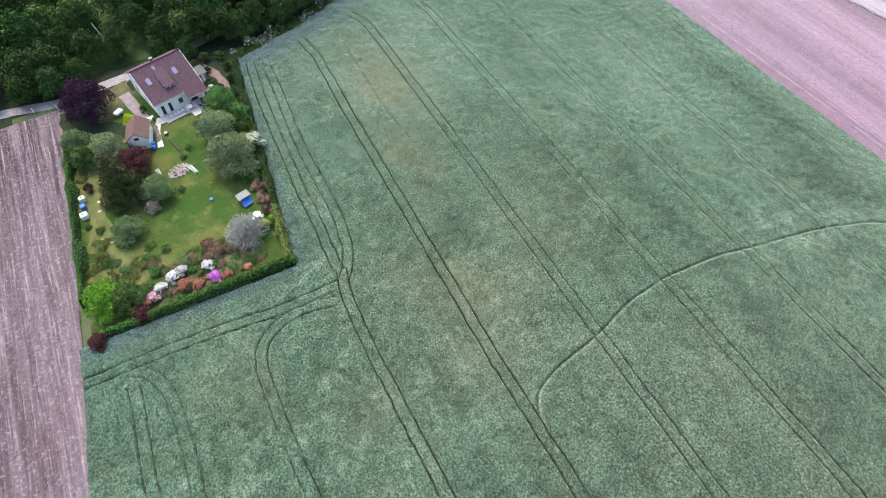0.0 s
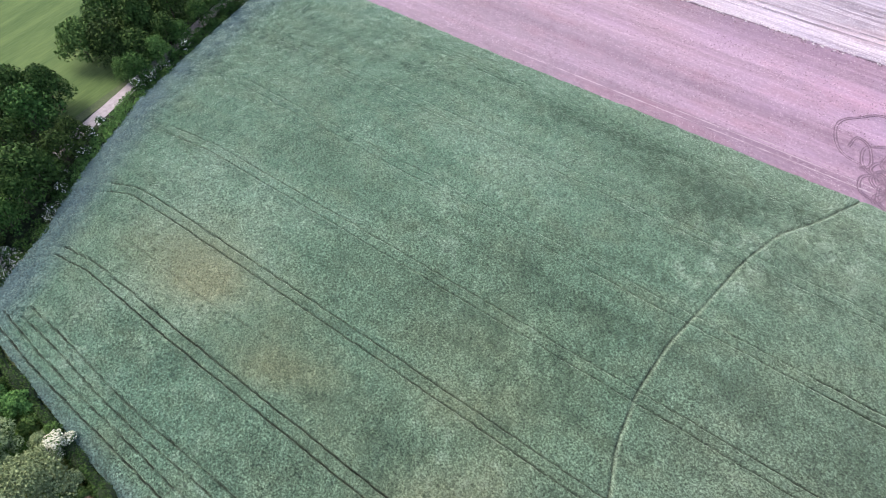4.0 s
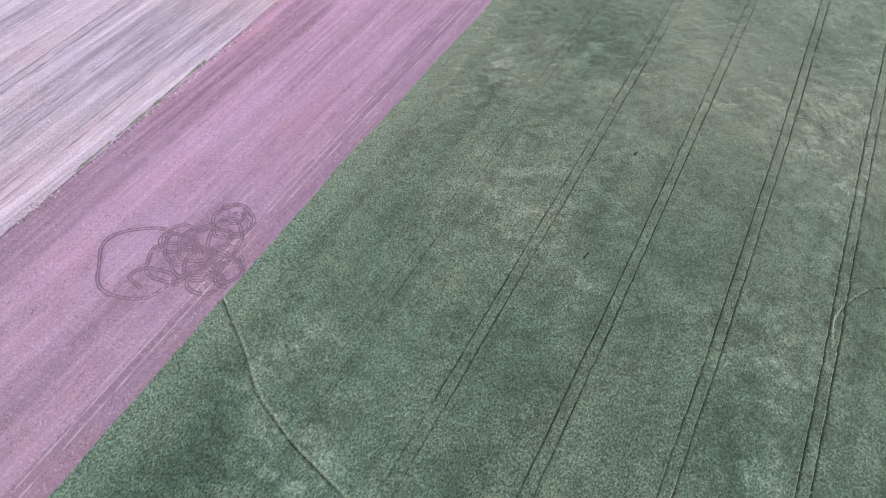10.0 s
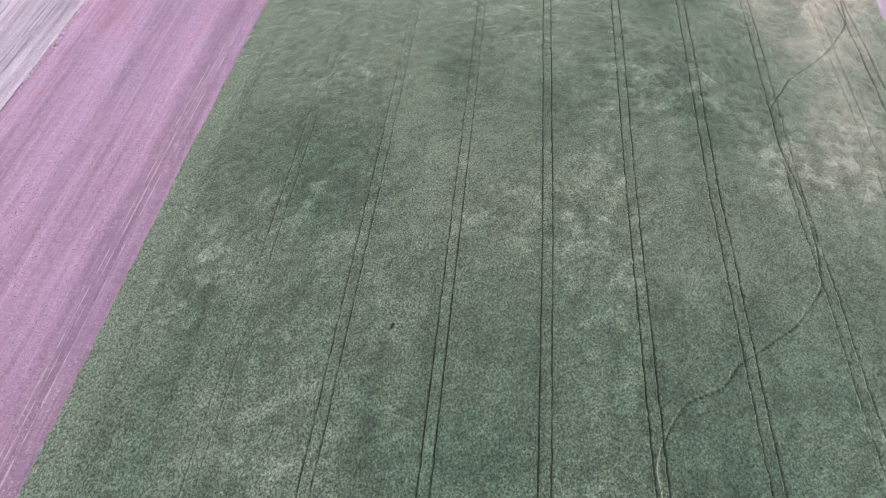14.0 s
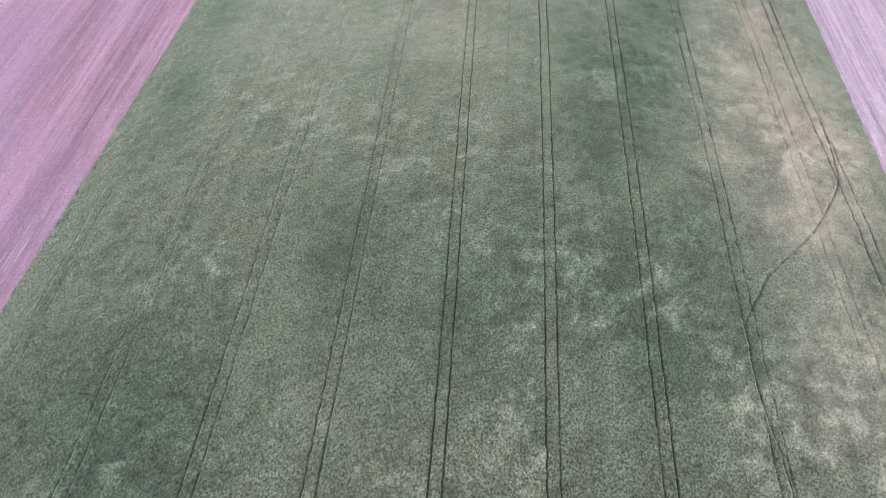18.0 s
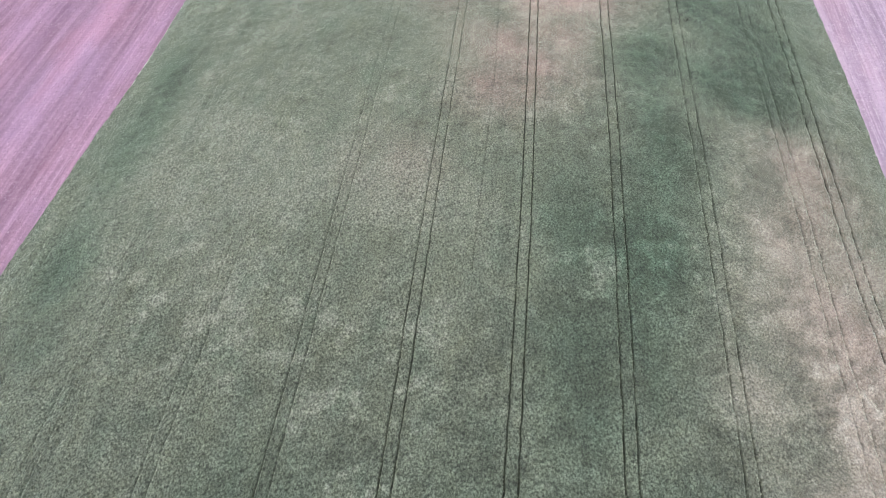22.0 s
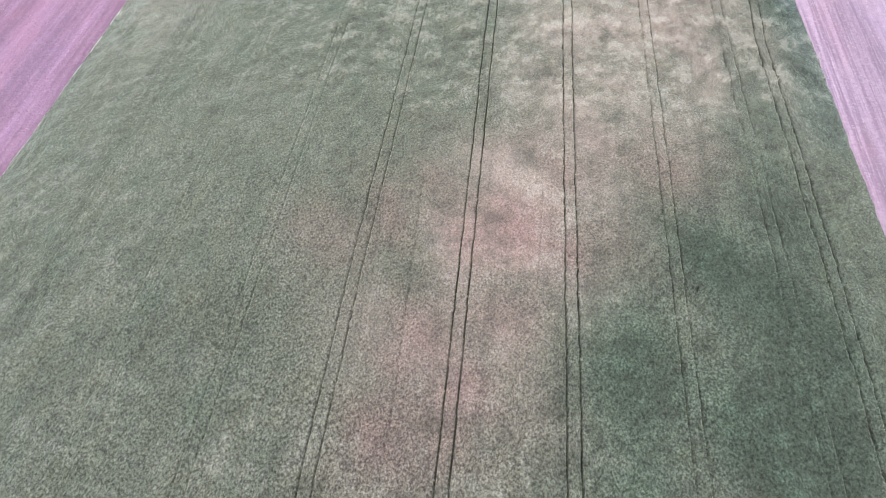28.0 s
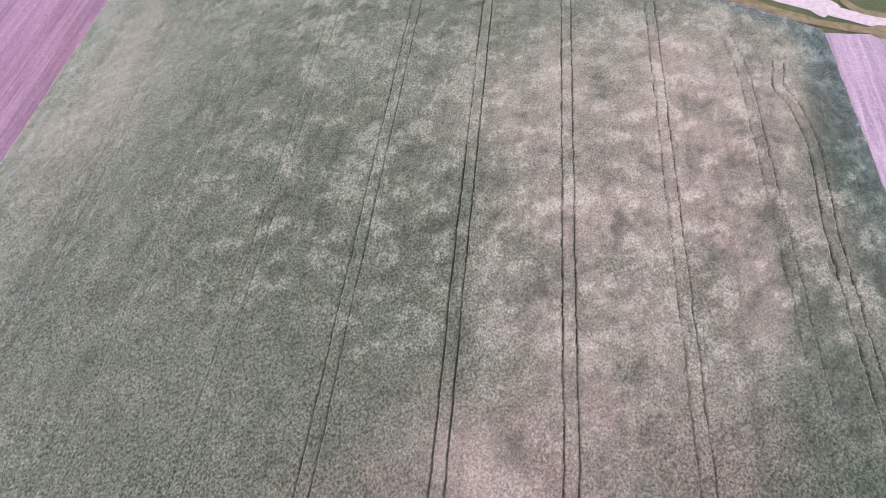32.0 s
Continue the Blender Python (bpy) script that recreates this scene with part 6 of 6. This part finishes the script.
for x, y, s in ((48.9, -160.7, 0.5), (49.2, -156.6, 0.6)):
    t = thing("water_tank", "white plastic water tank in a metal cage", "tank", at(x, y, 0.1), "water tanks")
    part("tank", boxed(-s, -s, 0.12, s, s, 1.1, bevel=0.12), WHITE_PAINT, t)
    part("pallet", boxed(-s, -s, 0, s, s, 0.12), WOOD, t, "wooden pallet")
    bm = bmesh.new()
    tube(bm, (0, 0, 1.08), (0, 0, 1.16), 0.18, 0.18, 12)
    part("cap", bm, DARK_METAL, t)
    for a in (-s, 0, s):
        bm = bmesh.new()
        tube(bm, (a, s + 0.02, 0.1), (a, s + 0.02, 1.12), 0.015, 0.015, 5)
        part("cage_bar", bm, GREY_SHEET, t)
random.seed(11)


def stone_mesh(r, seed):
    bm = bmesh.new()
    bmesh.ops.create_icosphere(bm, subdivisions=1, radius=r)
    for v in bm.verts:
        v.co *= 0.8 + 0.4 * noise.noise(v.co * 3 + Vector((seed, 0, 0)))
        v.co.z *= 0.7
    return bm


STONE_ROSY = plain("rosy_stone", (0.36, 0.22, 0.22), (0.60, 0.42, 0.42), 3.0, 0.9)
STONE_GREY = plain("grey_stone", (0.12, 0.11, 0.11), (0.30, 0.28, 0.28), 3.0, 0.9)
pile = thing("stone_pile", "heap of pale round stones and cut logs on the lawn", "stone heap", at(32.0, -159.5, 0.35))
shapes = [part("stone", stone_mesh(0.24, i * 3.0), (STONE, STONE, STONE_ROSY, STONE, STONE_GREY)[i], pile) for i in range(5)]
for i, ob in enumerate(shapes):
    ob.location = (-1.0 + 0.5 * i, 0.1, 0.2)
for i in range(210):
    ob = new("stone", shapes[i % 5].data)
    ob.parent = pile
    a, d = random.random() * math.tau, math.sqrt(random.random())
    x, y = 2.1 * d * math.cos(a), 1.6 * d * math.sin(a)
    ob.location = (x, y, 0.10 + 0.35 * (1 - d) * random.uniform(0.5, 1))
    ob.rotation_euler = (random.random() * 3, random.random() * 3, random.random() * 3)
    ob.scale = (random.uniform(0.6, 1.1),) * 3

rack = thing("wooden_rack", "white slatted rack standing beside the stone heap", "rack", at(29.6, -158.4, 0.3))
for k in range(7):
    part("slat", boxed(-0.32, -1.1 + k * 0.34, 0.5, 0.32, -0.98 + k * 0.34, 0.54), WHITE_PAINT, rack)
for x in (-0.32, 0.28):
    part("rail", boxed(x, -1.15, 0.0, x + 0.05, 1.15, 0.5), WHITE_PAINT, rack)
rack2 = copy_thing(rack, at(35.4, -160.4, 0.1))
tagged(rack2, "white slatted rack leaning by the smoke bush")

for i, (x, y, a, ln) in enumerate(((31.1, -166.6, -1.32, 2.3), (31.8, -170.4, -0.2, 0.45))):
    t = thing("log", ("long felled trunk lying on the lawn", "short thick log set upright")[i], "log", at(x, y, a))
    bm = bmesh.new()
    if i == 0:
        for k in range(4):
            tube(bm, (-ln + k * ln / 2, 0, 0.22), (-ln + (k + 1) * ln / 2, 0.04 * (-1) ** k, 0.22), 0.22 - 0.015 * k, 0.205 - 0.015 * k, 10)
    else:
        tube(bm, (0, 0, 0), (0, 0, 0.5), 0.42, 0.38, 12)
    part("trunk", bm, BARK, t)
    bm = bmesh.new()
    if i == 0:
        tube(bm, (-ln - 0.02, 0, 0.22), (-ln + 0.01, 0, 0.22), 0.215, 0.215, 10)
    else:
        tube(bm, (0, 0, 0.49), (0, 0, 0.515), 0.36, 0.35, 12)
    part("cut_face", bm, STONE, t, "pale sawn face")

for i in range(6):
    t = thing("firewood_stack", "stack of split logs along the garage path", "firewood", at(33.3 + 0.12 * (i % 2), -173.2 + i * 0.75, 0.25 + 0.05 * i), "stacks of split logs")
    for k in range(5):
        bm = bmesh.new()
        tube(bm, (-0.5, -0.22 + 0.22 * (k % 3), 0.12 + 0.2 * (k // 3)), (0.5, -0.22 + 0.22 * (k % 3), 0.12 + 0.2 * (k // 3)), 0.11, 0.1, 6)
        part("log", bm, WOOD, t)


def garden_table(label, x, y, mat, turn=0.0):
    t = thing("garden_table", label, "table", at(x, y, turn, z=G + 0.19))
    bm = bmesh.new()
    tube(bm, (0, 0, 0.70), (0, 0, 0.74), 0.7, 0.7, 20)
    part("tabletop", bm, mat, t)
    for k in range(4):
        a = k * math.pi / 2 + 0.78
        bm = bmesh.new()
        tube(bm, (0.55 * math.cos(a), 0.55 * math.sin(a), 0), (0.35 * math.cos(a), 0.35 * math.sin(a), 0.7), 0.025, 0.025, 6)
        part("leg", bm, mat, t)
    return t


def garden_chair(label, x, y, mat, turn):
    t = thing("garden_chair", label, "chair", at(x, y, turn, z=G + 0.19), "garden chairs")
    part("seat", boxed(-0.25, -0.25, 0.42, 0.25, 0.25, 0.46, bevel=0.01), mat, t)
    part("backrest", boxed(-0.25, -0.28, 0.46, 0.25, -0.24, 0.95, bevel=0.01), mat, t)
    for a in (-0.22, 0.22):
        for b in (-0.22, 0.22):
            part("leg", boxed(a - 0.02, b - 0.02, 0, a + 0.02, b + 0.02, 0.42), mat, t)
    return t


p = HOUSE @ Vector((1.6, 8.9, 0))
garden_table("dark garden table under the porch edge", p.x, p.y, DARK_METAL)
for k in range(4):
    a = k * math.pi / 2 + 0.3
    garden_chair("dark metal chair at the terrace table", p.x + 1.05 * math.cos(a), p.y + 1.05 * math.sin(a), DARK_METAL, a + math.pi / 2)
p = HOUSE @ Vector((4.6, 8.0, 0))
garden_table("white garden table on the terrace", p.x, p.y, WHITE_PAINT)
for k in range(3):
    a = k * 2.1 + 0.9
    garden_chair("white garden chair by the terrace edge", p.x + 1.0 * math.cos(a), p.y + 1.0 * math.sin(a), WHITE_PAINT, a + math.pi / 2)
wt = garden_table("white garden table near the blue shed", 22.7, -142.2, WHITE_PAINT)
wt.location.z = G
for a in (0.4, 2.5):
    ch = garden_chair("white garden chair near the blue shed", 22.7 + 0.9 * math.cos(a), -142.2 + 0.9 * math.sin(a), WHITE_PAINT, a + math.pi / 2)
    ch.location.z = G + 0.02
p = HOUSE @ Vector((7.4, 7.5, 0))
for k in range(4):
    garden_chair("white garden chair against the house wall", p.x + 0.75 * k - 1.4, p.y + 0.18 * k + 0.1 * (k % 2), WHITE_PAINT, AX + 0.25 * k)
bbq = thing("grill", "kettle grill beside the house corner", "grill", at(32.9, -174.9, z=G + 0.1))
bm = bmesh.new()
bmesh.ops.create_icosphere(bm, subdivisions=2, radius=0.32, matrix=Matrix.Translation((0, 0, 0.85)))
part("bowl", bm, DARK_METAL, bbq)
for k in range(3):
    bm = bmesh.new()
    tube(bm, (0.3 * math.cos(k * 2.1), 0.3 * math.sin(k * 2.1), 0), (0.15 * math.cos(k * 2.1), 0.15 * math.sin(k * 2.1), 0.65), 0.015, 0.015, 5)
    part("leg", bm, DARK_METAL, bbq)
box1 = thing("storage_box", "white cushion box at the terrace corner", "box", at(33.6, -175.8, AX))
part("body", boxed(-0.75, -0.4, 0, 0.75, 0.4, 0.6, bevel=0.03), WHITE_PAINT, box1)
part("lid", boxed(-0.78, -0.43, 0.6, 0.78, 0.43, 0.68, bevel=0.03), WHITE_PAINT, box1)
tr = thing("covered_trailer", "small trailer under a white cover by the drive", "trailer", at(38.7, -180.6, 0.6))
part("cover", boxed(-0.9, -0.6, 0.45, 0.9, 0.6, 1.0, bevel=0.15), WHITE_PAINT, tr, "white fabric cover")
for y in (-0.68, 0.68):
    bm = bmesh.new()
    tube(bm, (0, y - 0.07, 0.28), (0, y + 0.07, 0.28), 0.28, 0.28, 16)
    part("wheel", bm, DARK_METAL, tr)
part("drawbar", boxed(0.9, -0.04, 0.35, 1.9, 0.04, 0.43), DARK_METAL, tr)
spk = thing("lawn_sprinkler", "green sprinkler on a stand with a hose", "sprinkler", at(27.7, -153.2))
bm = bmesh.new()
tube(bm, (0, 0, 0), (0, 0, 0.7), 0.03, 0.03, 6)
part("stand", bm, LEAF_BRIGHT, spk)
part("head", boxed(-0.2, -0.12, 0.62, 0.2, 0.12, 0.8, bevel=0.04), LEAF_BRIGHT, spk)
stool = thing("stool", "small dark blue stool on the lawn", "stool", at(28.7, -149.8))
part("seat", boxed(-0.28, -0.28, 0.36, 0.28, 0.28, 0.44, bevel=0.03), BLUE_PLASTIC, stool)
for a in (-0.22, 0.22):
    for b in (-0.22, 0.22):
        part("leg", boxed(a - 0.03, b - 0.03, 0, a + 0.03, b + 0.03, 0.36), DARK_METAL, stool)
for i, (x, y) in enumerate(((53.8, -190.0), (49.4, -188.6), (58.4, -191))):
    t = thing("gate_post", "white post at the lane's edge", "post", at(x, y, 0.3), "white lane posts")
    part("shaft", boxed(-0.09, -0.09, -0.1, 0.09, 0.09, 1.1, bevel=0.015), WHITE_PAINT, t)
    part("cap", boxed(-0.12, -0.12, 1.1, 0.12, 0.12, 1.16, bevel=0.02), GREY_SHEET, t)
# pale flat stones in the rough grass
for i, (x, y) in enumerate(((46.5, -159.2), (46.8, -156.9), (47.4, -150.3), (46.2, -149.0))):
    t = part("boulder", stone_mesh(0.5, i * 2.0 + 9), STONE)
    t.location = (x, y, G + 0.08)
    t.scale = (1, 0.7, 0.45)
    tagged(t, "pale flat boulder in the rough grass", "boulder", "boulders in the grass")
